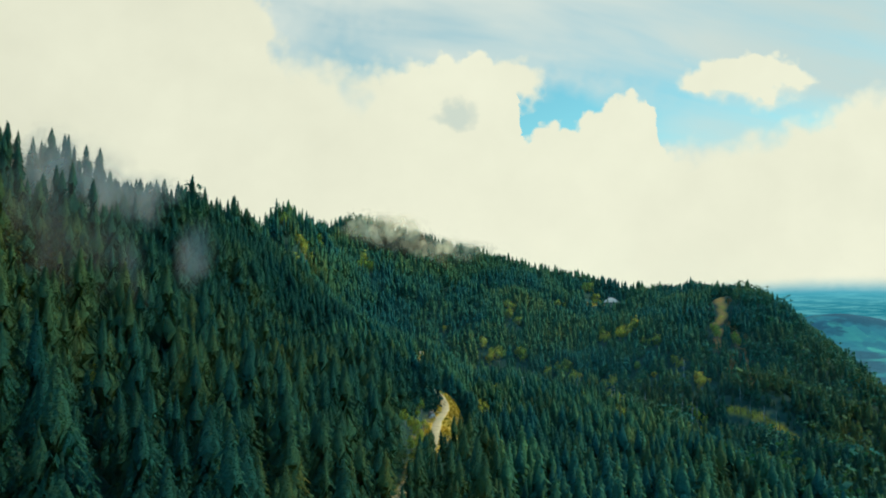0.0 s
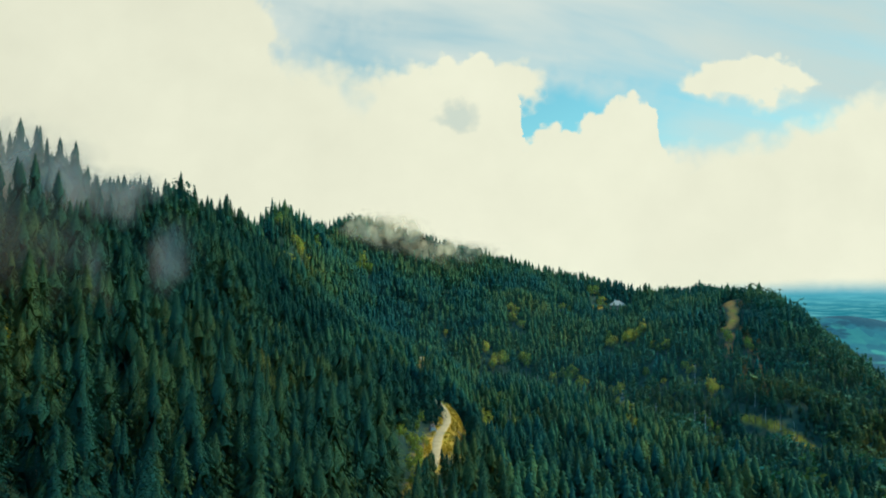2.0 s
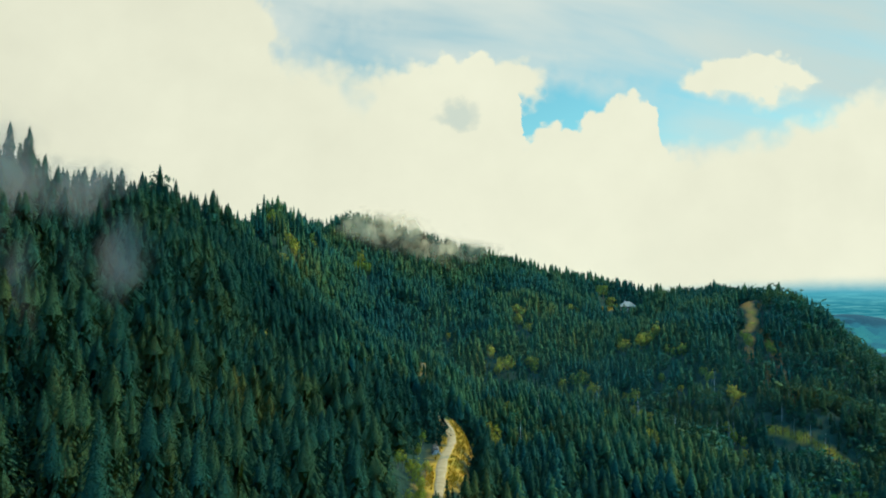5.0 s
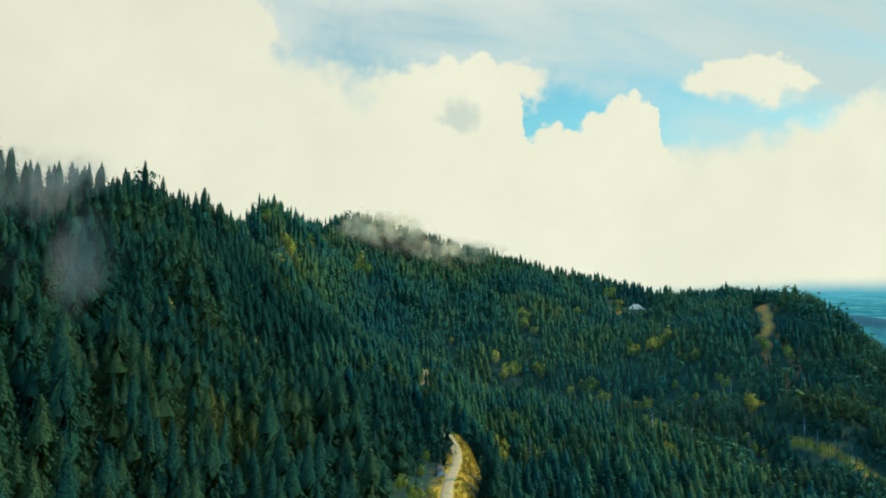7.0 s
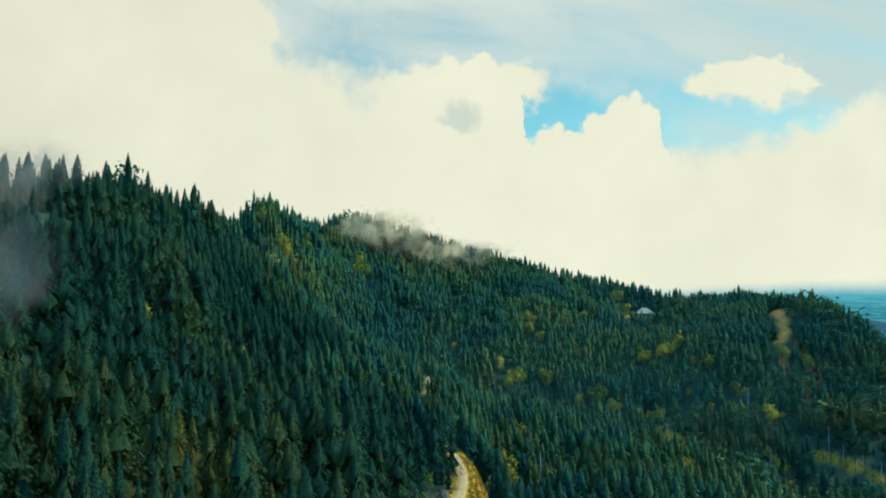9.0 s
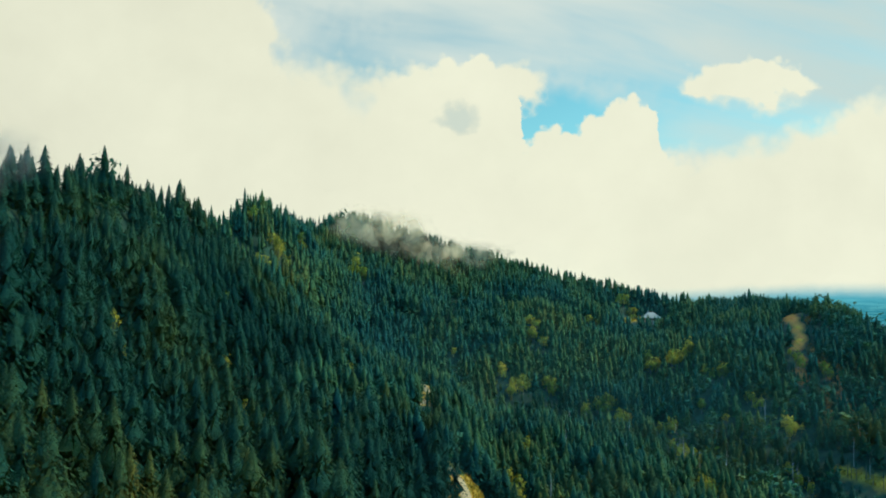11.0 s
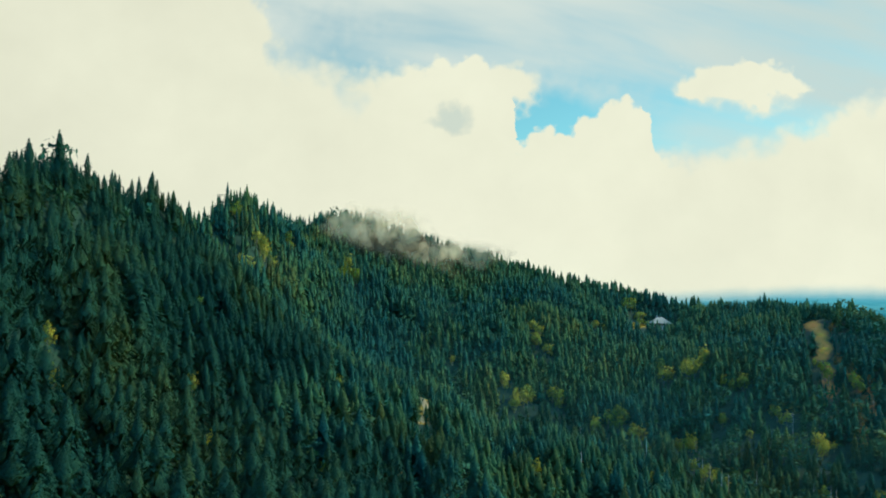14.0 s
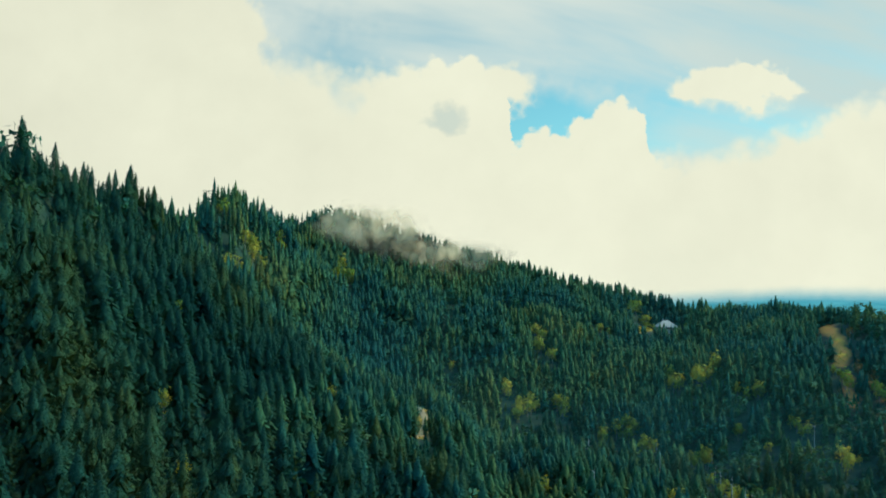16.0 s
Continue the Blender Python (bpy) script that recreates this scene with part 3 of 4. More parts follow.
def leaf_crown(rng, clumps, leaves, spread=(0.27, 0.27, 0.40), middle=0.60):
    """The crown of a broadleaved tree 1 high: clumps of small leaf sprays on an uneven outline."""
    pieces = []
    for _ in range(clumps):
        d = rng.normal(size=3)
        d /= np.linalg.norm(d)
        d *= rng.uniform(0.3, 1.0) ** 0.6 * np.array(spread) * rng.uniform(0.6, 1.3)
        c = np.array([d[0], d[1], middle + d[2]])
        size = rng.uniform(0.055, 0.10) * (1.0 if leaves < 8 else 0.8)
        for _ in range(leaves):
            o = rng.normal(size=3)
            o *= size * rng.uniform(0.5, 1.0) / np.linalg.norm(o)
            e1 = rng.normal(size=3)
            e1 /= np.linalg.norm(e1)
            e2 = np.cross(e1, o / np.linalg.norm(o))
            s = size * (rng.uniform(0.45, 0.8) if leaves < 8 else rng.uniform(0.28, 0.55))
            v = np.array([c + o - e1 * s, c + o - e2 * s * 0.7 + o * 0.2, c + o + e1 * s, c + o + e2 * s * 0.7 - o * 0.2])
            pieces.append((v, [(0, 1, 2), (0, 2, 3)]))
    return facing_out(merge(pieces), middle)


def scatter(templates, xyz, heights, widths, turns, tints, picks, middle=None):
    """Puts one template at each place, as arrays of corners, triangles, tints and normals."""
    verts, faces, tint, normals, n = [], [], [], [], 0
    for t, (tv, tf) in enumerate(templates):
        j = np.where(picks == t)[0]
        if not len(j):
            continue
        c, s = np.cos(turns[j])[:, None], np.sin(turns[j])[:, None]
        w, h = (heights[j] * widths[j])[:, None], heights[j][:, None]
        v = np.stack([(tv[:, 0] * c - tv[:, 1] * s) * w + xyz[j, 0:1], (tv[:, 0] * s + tv[:, 1] * c) * w + xyz[j, 1:2], tv[:, 2] * h + xyz[j, 2:3]], -1)
        verts.append(v.reshape(-1, 3))
        faces.append((tf[None] + (np.arange(len(j)) * len(tv))[:, None, None]).reshape(-1, 3) + n)
        tint.append(np.repeat(tints[j], len(tv)))
        tn = rounded(tv, middle)
        normals.append(np.stack([tn[:, 0] * c - tn[:, 1] * s, tn[:, 0] * s + tn[:, 1] * c, np.broadcast_to(tn[:, 2], (len(j), len(tv)))], -1).reshape(-1, 3))
        n += len(j) * len(tv)
    return np.concatenate(verts), np.concatenate(faces), np.concatenate(tint), np.concatenate(normals)


def broadleaf_plan():
    """Where the yellow-green trees stand: x, y, height."""
    rng = np.random.RandomState(77)
    spots = [(-52, 108, 9), (-78, 170, 9), (-65, 160, 9), (-6.5, 268, 5), (-6, 256, 6), (-6, 246, 6), (-6, 236, 7), (-6.5, 226, 7), (-7, 216, 7), (-7.5, 206, 7), (-7.8, 322, 7), (-8.5, 301, 6), (-70, 378, 9), (-53, 375, 8), (-34, 362, 7), (-58, 353, 8), (-85, 330, 9), (-79, 320, 8), (-31, 334, 6),
             (3, 406, 10), (10, 358, 8), (31, 489, 11), (142, 792, 12), (134, 794, 14), (139, 800, 17), (146, 797, 13), (170, 780, 8), (-89, 448, 9), (-118, 449, 8)]
    ridge = ((-108, 597, 4, 6, 4, 11), (-103, 630, 4, 15, 7, 14), (-101, 690, 3, 8, 3, 11), (-117, 613, 2, 2, 1, 12), (-121, 640, 2, 3, 2, 10), (-69, 752, 5, 17, 6, 16), (-47, 486, 2, 14, 2, 8), (3, 658, 3, 2, 2, 7))
    hollow = ((57, 706, 3, 12, 6, 11), (60, 684, 2, 5, 2, 10), (33, 641, 3, 4, 3, 10), (38, 626, 5, 6, 6, 11), (46, 632, 3, 3, 2, 10), (59, 634, 3, 6, 4, 10), (104, 748, 4, 2, 3, 9), (81, 500, 2, 3, 2, 9), (93, 440, 5, 16, 4, 9),
              (75, 600, 3, 12, 3, 9), (87, 606, 4, 9, 6, 11), (91, 582, 3, 5, 4, 10), (19.5, 405, 1.5, 26, 5, 10), (-12.8, 279, 1, 6, 3, 7), (-5.6, 285, 1, 3, 2, 4.5), (-8.2, 262, 2.2, 20, 16, 6))
    spur = ((176, 750, 2, 2, 1, 8), (141, 771, 4, 4, 9, 4.5), (141, 652, 6, 9, 7, 14), (154, 668, 4, 4, 3, 13), (151, 615, 5, 5, 5, 11), (127, 665, 4, 14, 6, 11), (131, 580, 4, 5, 3, 9), (159, 572, 3, 10, 4, 9), (166, 541, 3, 4, 3, 11),
            (196, 603, 2, 5, 2, 10), (204, 590, 2, 4, 3, 10), (115, 566, 2, 5, 3, 9), (142, 564, 2, 2, 1, 9), (150, 492, 3, 10, 4, 10), (142, 464, 3, 2, 2, 9), (109, 524, 4, 14, 9, 8), (111, 562, 4, 8, 5, 8), (170, 546, 3, 4, 4, 7), (200, 618, 3, 4, 4, 6))
    for cx, cy, wide, deep, many, h in ridge + hollow + spur:
        for _ in range(many):
            spots.append((cx + rng.uniform(-1, 1) * wide, cy + rng.uniform(-1, 1) * deep, h * rng.uniform(0.8, 1.25)))
    return np.array(spots)


BROAD = broadleaf_plan()


def forest_plan():
    """A jittered stand of trees over the slopes, clear of roads, runs and the house."""
    rng = np.random.RandomState(11)
    gx, gy = [], []
    for step, low, high in ((5.3, -90, 190), (4.9, 190, 300), (4.6, 300, 600), (3.9, 600, 900)):
        a, b = np.meshgrid(np.arange(-180, 385, step), np.arange(low, high, step))
        a[1::2] += step / 2
        gx.append((a + rng.uniform(-0.44, 0.44, a.shape) * step).ravel())
        gy.append((b + rng.uniform(-0.44, 0.44, a.shape) * step).ravel())
    x, y = np.concatenate(gx), np.concatenate(gy)
    keep = (x < np.maximum(0.62 * y + 90, 150)) & (x > -142) & (y < 890)
    keep &= rng.rand(len(x)) < np.where(x < -40, np.interp(y, (180, 220, 340, 380), (1.0, 0.74, 0.74, 1.0)), 0.88) + 0.28 * swell(x, y, 42, 5)
    x, y = x[keep], y[keep]
    keep = (open_ground(x, y) < 0.4) & (strip(x, y, SIDE_CUT, 5.0) < 0.5) & (np.hypot(x - HOUSE[0], y - HOUSE[1] + 4) > 12) & ((strip(x, y, GULLY, 1.6) < 0.5) | (rng.rand(len(x)) < 0.35))
    x, y = x[keep], y[keep]
    z = land(x, y) - 0.25
    height = 19.0 + 2.2 * swell(x, y, 90, 31) + 3.6 * swell(x, y, 22, 32) + rng.normal(0, 2.4, len(x)) * np.interp(y, (450, 620), (1.0, 0.5))
    height = (height - 17) * np.interp(y, (300, 540), (1.0, 0.7)) + 17 * np.interp(y, (300, 540), (1.0, 0.92))
    height = height * np.interp(y, (560, 680), (1.0, 1.15))
    height = np.clip(height, 9, 28) * np.where(rng.rand(len(x)) < 0.18, rng.uniform(0.40, 0.75, len(x)), 1)
    thin = (swell(x, y, 34, 55) > 0.62) & (y > 330) & (x > -60) & (x < 180)
    height = np.where(thin, height * rng.uniform(0.55, 0.85, len(x)), height)
    height = height * (1 + (np.interp(y, (170, 300, 420), (1.15, 0.82, 0.70)) - 1) * np.interp(x, (-98, -66), (0, 1)))
    ahead = HOUSE[1] - y
    height = np.where(strip(x, y, ((-4.0, 188), (-2.5, 214)), 4.0) > 0.5, rng.uniform(12, 14.5, len(x)), height)
    cap = np.where((ahead > 0) & (ahead < 60) & (np.abs(x - HOUSE[0] + 7 + 0.19 * ahead) < 15), 4.4 + 0.22 * ahead, 99)
    cap = np.where((ahead > -6) & (ahead < 45) & (np.abs(x - 141 + 0.20 * ahead) < 9), np.minimum(cap, np.maximum(1.0 + 0.2 * ahead, 0)), cap)
    for line, width, tall in ((((-6, 140), (-3, 245)), 7, 14.5), (((0, 224), (1, 250)), 5, 9), (((-1, 252), (2, 300)), 7, 6.5), (((-4.5, 290), (-4.5, 326)), 3.6, 2.5), (((-4, 328), (-2, 346)), 3, 9), (((-12, 395), (-13, 424)), 4, 9.5), (((-13, 428), (-14, 466)), 4.5, 6.5), (((-11, 475), (-9, 545)), 4, 8), (((221, 681), (214, 655), (206, 630), (200, 614)), 6.0, 2.9), (((233, 688), (226, 664), (219, 642)), 6, 6), (((195, 610), (188, 592)), 6, 7), (LOWER_SIDE, 6.5, 3.4), (((212, 640), (203, 610)), 5, 6), (((186, 504), (195, 488), (204, 470)), 6, 7.5)):
        cap = np.where(strip(x, y, line, width) > 0.5, np.minimum(cap, tall), cap)
    height = np.where(x < -105, np.minimum(height * np.interp(y, (300, 380), (0.72, 0.88)), 19.0) * rng.uniform(0.66, 1.10, len(x)), height)
    for bx, by, bh in BROAD:
        toward = by - y
        beside = np.abs(x - bx + toward * bx / by)
        height = np.where((np.hypot(x - bx, y - by) < 3.2), 0.0, height)
        if bx < -95:
            if bx > -113:
                cap = np.where((toward > 0) & (toward < 16) & (beside < 3.6), np.minimum(cap, bh * 0.5 + 0.3 * toward), cap)
            continue
        cap = np.where((toward > 0) & (toward < (9 if bx < -40 else 22)) & (beside < (3.2 if bx < -40 else 4.2)), np.minimum(cap, bh * 0.36 + 0.16 * toward), cap)
    # young growth below and beside the grassy runs
    for run, edge in ((LOWER_RUN, 6), (SKI_RUN, 17)):
        for bx, by in along(run, 3.0):
            toward = by - y
            beside = np.abs(x - bx + toward * bx / (by - 40))
            cap = np.where((toward > -1) & (toward < 34) & (beside < 2.6), np.minimum(cap, 0.9 + 0.30 * toward), cap)
            out, side = (x - bx) * 0.95 + (y - by) * 0.31, np.abs((y - by) * 0.95 - (x - bx) * 0.31)
            cap = np.where((out > 0) & (out < edge) & (side < 2.6), np.minimum(cap, 1.5 + 0.70 * out), cap)
    height = np.where(height > cap, cap * rng.uniform(0.7, 1.1, len(x)), height)
    stand = height > 3
    # young spruces that crowd the lower bend of the road
    more = np.array(((-4.8, 190, 14), (-4.0, 197, 13.5), (-3.5, 204, 13), (-5.2, 202, 11), (-3.0, 212, 12), (-2.6, 220, 10.5), (-4.2, 214, 10), (-2.2, 229, 8), (-3.6, 208, 12),
                     (-6.5, 345, 11), (-7.5, 352, 11), (-5, 358, 10), (-8.5, 360, 11), (-10, 367, 12), (-4, 364, 8), (-12.5, 372, 12), (-11.5, 405, 9.5), (-13, 411, 9.5), (-12.4, 418, 9), (-14.2, 424, 9), (-11, 430, 6.5), (-13, 465, 5), (-16, 461, 7), (-19, 459, 8), (-22, 456, 9), (-25, 453, 9), (-17, 453, 8), (-20, 448, 9), (-14, 456, 6.5), (-10.6, 474, 6), (-35, 399, 10), (-37.5, 401, 10), (-40, 403, 10), (-42.5, 405, 10)))
    return (np.r_[x[stand], more[:, 0]], np.r_[y[stand], more[:, 1]], np.r_[z[stand], land(more[:, 0], more[:, 1]) - 0.25], np.r_[height[stand], more[:, 2]], rng)


FX, FY, FZ, FH, RNG = forest_plan()
COUNT = len(FX)
F_TURN, F_TINT, F_WIDE, F_PICK = RNG.uniform(0, 6.283, COUNT), RNG.rand(COUNT), RNG.uniform(0.80, 1.22, COUNT), RNG.randint(0, 6, COUNT)
XYZ = np.c_[FX, FY, FZ]
# tint lowered under the ridge, to put the slope's shade into the colour
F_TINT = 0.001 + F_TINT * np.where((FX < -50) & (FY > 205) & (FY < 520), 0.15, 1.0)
# far trees tinted paler, the haze over them put into their colour
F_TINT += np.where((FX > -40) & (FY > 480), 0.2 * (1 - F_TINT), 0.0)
# mixed wood on the sunny flank of the spur and here and there elsewhere
MIXED = RNG.rand(COUNT) < np.where((FX > 222) & (FY > 470), 0.34, np.where((FX > 105) & (FY < 610) & (FX < 245), 0.24 + 0.25 * swell(FX, FY, 55, 41), np.where(FY > 380, 0.02 + 0.03 * swell(FX, FY, 70, 42), 0.0) + 0.5 * ((swell(FX, FY, 34, 55) > 0.62) & (FY > 330) & (FX > -60) & (FX < 180))))
SINGLE = (FX > -76) & (FX < -36) & (FY > 72) & (FY < 245) & ~MIXED
NEAR = (FX > -112) & (FX < 15) & (FY > 30) & (FY < 370) & (FX > -0.62 * FY - 12) & ~MIXED & ~SINGLE
MIDDLE = (FY < 540) & (FX > -160) & (FX < 110) & ~MIXED & ~SINGLE & ~NEAR
CREST_ROW = MIDDLE & (FX < -92) & (FY < 560)
MIDDLE &= ~CREST_ROW
FAR = ~(MIXED | SINGLE | NEAR | MIDDLE | CREST_ROW)
# dark stands by noise: older wood, and cloud shade put into the colour
DARK_STAND = swell(FX, FY, 120, 91) + 0.5 * swell(FX, FY, 40, 92) > 0.45
# the valley side joins them, its shade also carried by the darker needles
SHADY = DARK_STAND | (FX > 120 + 14 * swell(FX, FY, 60, 77)) & (FY < 540) | (FX > 250)
F_WIDE[FAR] *= np.interp(FY[FAR], (560, 640), (1.0, 0.84))
F_WIDE[CREST_ROW] *= 1.22
F_WIDE[FX > -92] *= np.interp(FY[FX > -92], (170, 300, 400), (1.04, 1.26, 1.48))


def stuff(name, templates, mask, mat, label, category, middle=None):
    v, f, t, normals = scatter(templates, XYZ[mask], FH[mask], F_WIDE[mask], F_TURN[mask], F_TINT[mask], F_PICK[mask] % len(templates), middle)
    me = mesh_from(name, v, f, t, 3, normals)
    me.materials.append(mat)
    tagged(new(name, me), label, category, kind="stuff")


def make_forest():
    rng = np.random.RandomState(5)
    near, middle, crest = [spruce(rng, 215, 1) for _ in range(6)], [spruce(rng, 72, 0) for _ in range(6)], [spruce(rng, 80, 0) for _ in range(7)]
    spur, ridge = [spruce(rng, 40, 0) for _ in range(6)], [spruce(rng, 22, 0) for _ in range(6)]
    kind = "spruce forest"
    stuff("spruce_wood", near, NEAR, NEEDLES_DARK, "dense dark green spruce wood on the steep slope", kind)
    stuff("spruce_wood", middle, MIDDLE & ((FX < -50) | DARK_STAND), NEEDLES_DARK, "dark spruce wood below the ridge", kind)
    stuff("spruce_wood", middle, MIDDLE & (FX >= -50) & ~DARK_STAND, NEEDLES, "dense spruce wood in the hollow beside the road", kind)
    stuff("spruce_wood", crest, CREST_ROW, NEEDLES_DARK, "ragged dark spruces along the ridge", kind)
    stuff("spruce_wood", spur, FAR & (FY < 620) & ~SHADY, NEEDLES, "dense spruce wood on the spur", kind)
    stuff("spruce_wood", spur, FAR & (FY < 620) & SHADY, NEEDLES_DARK, "dark spruce wood on the valley side", kind)
    stuff("spruce_wood", ridge, FAR & (FY >= 620), NEEDLES, "dense spruce wood on the far ridge", kind)
    stuff("mixed_wood", [leaf_crown(rng, 12, 5) for _ in range(5)], MIXED, LEAVES_OLIVE, "olive broadleaved trees mixed into the spruce wood", "mixed forest", 0.6)


make_forest()


def tree_of(name, trunk, crown, mat, bark, label, category, group, middle=None):
    """A tree 1 high with its trunk and crown as parts."""
    tree = new(name)
    tree.empty_display_size = 0.5
    tagged(tree, label, category, group)
    for kind, (v, f), m in (("trunk", trunk, bark), ("crown", crown, mat)):
        if v is None:
            continue
        me = mesh_from(kind, v, f, np.zeros(len(v)), 3, rounded(v, middle) if kind == "crown" else None)
        me.materials.append(m)
        ob = new(kind, me)
        ob.parent = tree
    return tree


def make_single_spruces():
    rng = np.random.RandomState(8)
    models, labels = [], ("tall dark green spruce with drooping boughs on the slope", "slender dark green spruce in the dense wood", "broad olive green spruce on the slope")
    for k in range(6):
        lean = rng.uniform(-0.004, 0.004, 2)
        trunk = stem([(0, 0, -0.01, 0.011), (lean[0], lean[1], 0.3, 0.008), (0, 0, 0.94, 0.001)])
        models.append(tree_of("spruce", trunk, spruce(rng, 380, 1), NEEDLES_DARK, BARK, labels[k % 3], "spruce", "spruces on the near slope"))
    used = set()
    for j in np.where(SINGLE)[0]:
        k = int(F_PICK[j])
        h, w = float(FH[j]), float(F_WIDE[j]) * (0.9, 0.8, 1.05)[k % 3]
        tree = models[k] if k not in used else copy_thing(models[k], Matrix())
        used.add(k)
        tree.matrix_basis = Matrix.LocRotScale(XYZ[j], Euler((0, 0, F_TURN[j])), (h * w, h * w, h))


make_single_spruces()


def make_broadleaves():
    """Yellow-green trees standing out of the wood: x, y, height."""
    rng = np.random.RandomState(21)
    models = []
    for k in range(5):
        trunk = [stem([(0, 0, -0.02, 0.020), (0.01, 0.0, 0.28, 0.015), (0.0, 0.01, 0.75, 0.004)])]
        for _ in range(6):
            a, z = rng.uniform(0, 6.28), rng.uniform(0.25, 0.5)
            trunk.append(stem([(0, 0, z, 0.009), (0.10 * math.cos(a), 0.10 * math.sin(a), z + 0.12, 0.006), (0.20 * math.cos(a), 0.20 * math.sin(a), z + 0.26, 0.002)], 4))
        models.append(tree_of("broadleaf_tree", merge(trunk), leaf_crown(rng, 62, 11), LEAVES_GOLD, BARK_ASH,
                              "yellow-green broadleaved tree among dark spruces", "broadleaf tree", "yellow-green trees in the wood", 0.6))
    used = set()
    for x, y, h in BROAD:
        k = rng.randint(0, 5)
        h = 0.86 * h
        z = float(land(x, y)[0])
        tree = models[k] if k not in used else copy_thing(models[k], Matrix())
        used.add(k)
        w = h * (rng.uniform(0.85, 1.15) if y > 500 else rng.uniform(0.62, 0.95))
        tree.matrix_basis = Matrix.LocRotScale((x, y, z), Euler((0, 0, rng.uniform(0, 6.28))), (w, w, h))


make_broadleaves()


def make_rust_trees():
    """A few crowns that have turned rust brown, beside the gully on the spur."""
    rng = np.random.RandomState(29)
    models = []
    for _ in range(3):
        trunk = [stem([(0, 0, -0.02, 0.020), (0.0, 0.01, 0.30, 0.015), (0.01, 0.0, 0.75, 0.004)])]
        for _ in range(6):
            a, z = rng.uniform(0, 6.28), rng.uniform(0.25, 0.5)
            trunk.append(stem([(0, 0, z, 0.009), (0.10 * math.cos(a), 0.10 * math.sin(a), z + 0.12, 0.006), (0.20 * math.cos(a), 0.20 * math.sin(a), z + 0.26, 0.002)], 4))
        models.append(tree_of("broadleaf_tree", merge(trunk), leaf_crown(rng, 50, 10), LEAVES_RUST, BARK_ASH,
                              "rust-brown broadleaved tree beside the bare gully", "broadleaf tree", "rust-brown trees on the spur", 0.6))
    spots = ((208, 601, 9), (206, 612, 8), (194, 566, 10), (190, 556, 9), (186, 546, 9), (197, 548, 8), (212, 590, 8), (182, 538, 8), (200, 574, 7), (222, 652, 8))
    for i, (x, y, h) in enumerate(spots):
        tree = models[i % 3] if i < 3 else copy_thing(models[i % 3], Matrix())
        tree.matrix_basis = Matrix.LocRotScale((x, y, float(land(x, y)[0])), Euler((0, 0, rng.uniform(0, 6))), (h, h, h * 1.1))


make_rust_trees()


def make_bare_trunks():
    """Thin dark stems that stand free on the grassy strip, with a tuft of crown left at the top."""
    rng = np.random.RandomState(37)
    models = []
    for _ in range(3):
        bole = [stem([(0, 0, -0.02, 0.016), (0.006, 0, 0.5, 0.012), (0, 0.01, 1.0, 0.003)], 6)]
        for _ in range(9):
            a, z, r = rng.uniform(0, 6.28), rng.uniform(0.35, 0.85), rng.uniform(0.03, 0.09)
            bole.append(stem([(0, 0, z, 0.004), (r * math.cos(a), r * math.sin(a), z - 0.01, 0.001)], 4))
        top, faces = spruce(rng, 40, 1)
        models.append(tree_of("thin_spruce", merge(bole), (top * np.array([0.35, 0.35, 0.42]) + np.array([0, 0, 0.60]), faces), NEEDLES_DARK, BARK,
                              "thin spruce with a bare dark trunk on the grassy strip", "spruce", "thin spruces on the grassy strip"))
    for i in range(15):
        t = (i + rng.uniform(0.1, 0.9)) / 15
        x, y = 171 + 26 * t + rng.uniform(-1.5, 1.5) - 1.0, 499 - 37 * t + rng.uniform(-1.5, 1.5) - 2.0
        h = rng.uniform(6.5, 10.0)
        tree = models[i % 3] if i < 3 else copy_thing(models[i % 3], Matrix())
        tree.matrix_basis = Matrix.LocRotScale((x, y, float(land(x, y)[0])), Euler((0, 0, rng.uniform(0, 6))), (h, h, h))


make_bare_trunks()


def make_dead_trees():
    """Bleached standing snags with bare side branches."""
    rng = np.random.RandomState(33)
    models = []
    for _ in range(3):
        pieces = [stem([(0, 0, -0.02, 0.013), (0.01, 0, 0.5, 0.009), (0.0, 0.015, 1.0, 0.002)], 5)]
        for _ in range(16):
            a, z, r = rng.uniform(0, 6.28), rng.uniform(0.3, 0.92), rng.uniform(0.06, 0.16)
            pieces.append(stem([(0, 0, z, 0.005), (r * math.cos(a), r * math.sin(a), z + rng.uniform(-0.04, 0.07), 0.002)], 4))
        models.append(tree_of("dead_tree", merge(pieces), (None, None), None, BARK_PALE, "bleached dead tree with bare branches in the wood", "dead tree", "dead trees on the slope"))
    spots = [(100, 482, 12), (104, 486, 10), (98, 489, 13), (108, 480, 9), (144, 488, 12), (148, 492, 10), (140, 494, 11), (150, 486, 8), (72, 482, 11), (120, 500, 12), (45, 470, 11),
             (176, 500, 10), (188, 520, 9), (60, 560, 12), (30, 400, 12), (86, 540, 12), (160, 560, 11), (178, 490, 7), (183, 482, 7), (187, 474, 8), (213, 612, 5), (210, 600, 5), (208, 588, 6), (205, 573, 5), (202, 560, 6), (197, 543, 5), (108, 530, 8), (111, 545, 7), (113, 556, 8), (94, 575, 8)]
    for i, (x, y, h) in enumerate(spots):
        tree = models[i % 3] if i < 3 else copy_thing(models[i % 3], Matrix())
        tree.matrix_basis = Matrix.LocRotScale((x, y, float(land(x, y)[0])), Euler((0, 0, rng.uniform(0, 6))), (h, h, h * 1.25))


make_dead_trees()


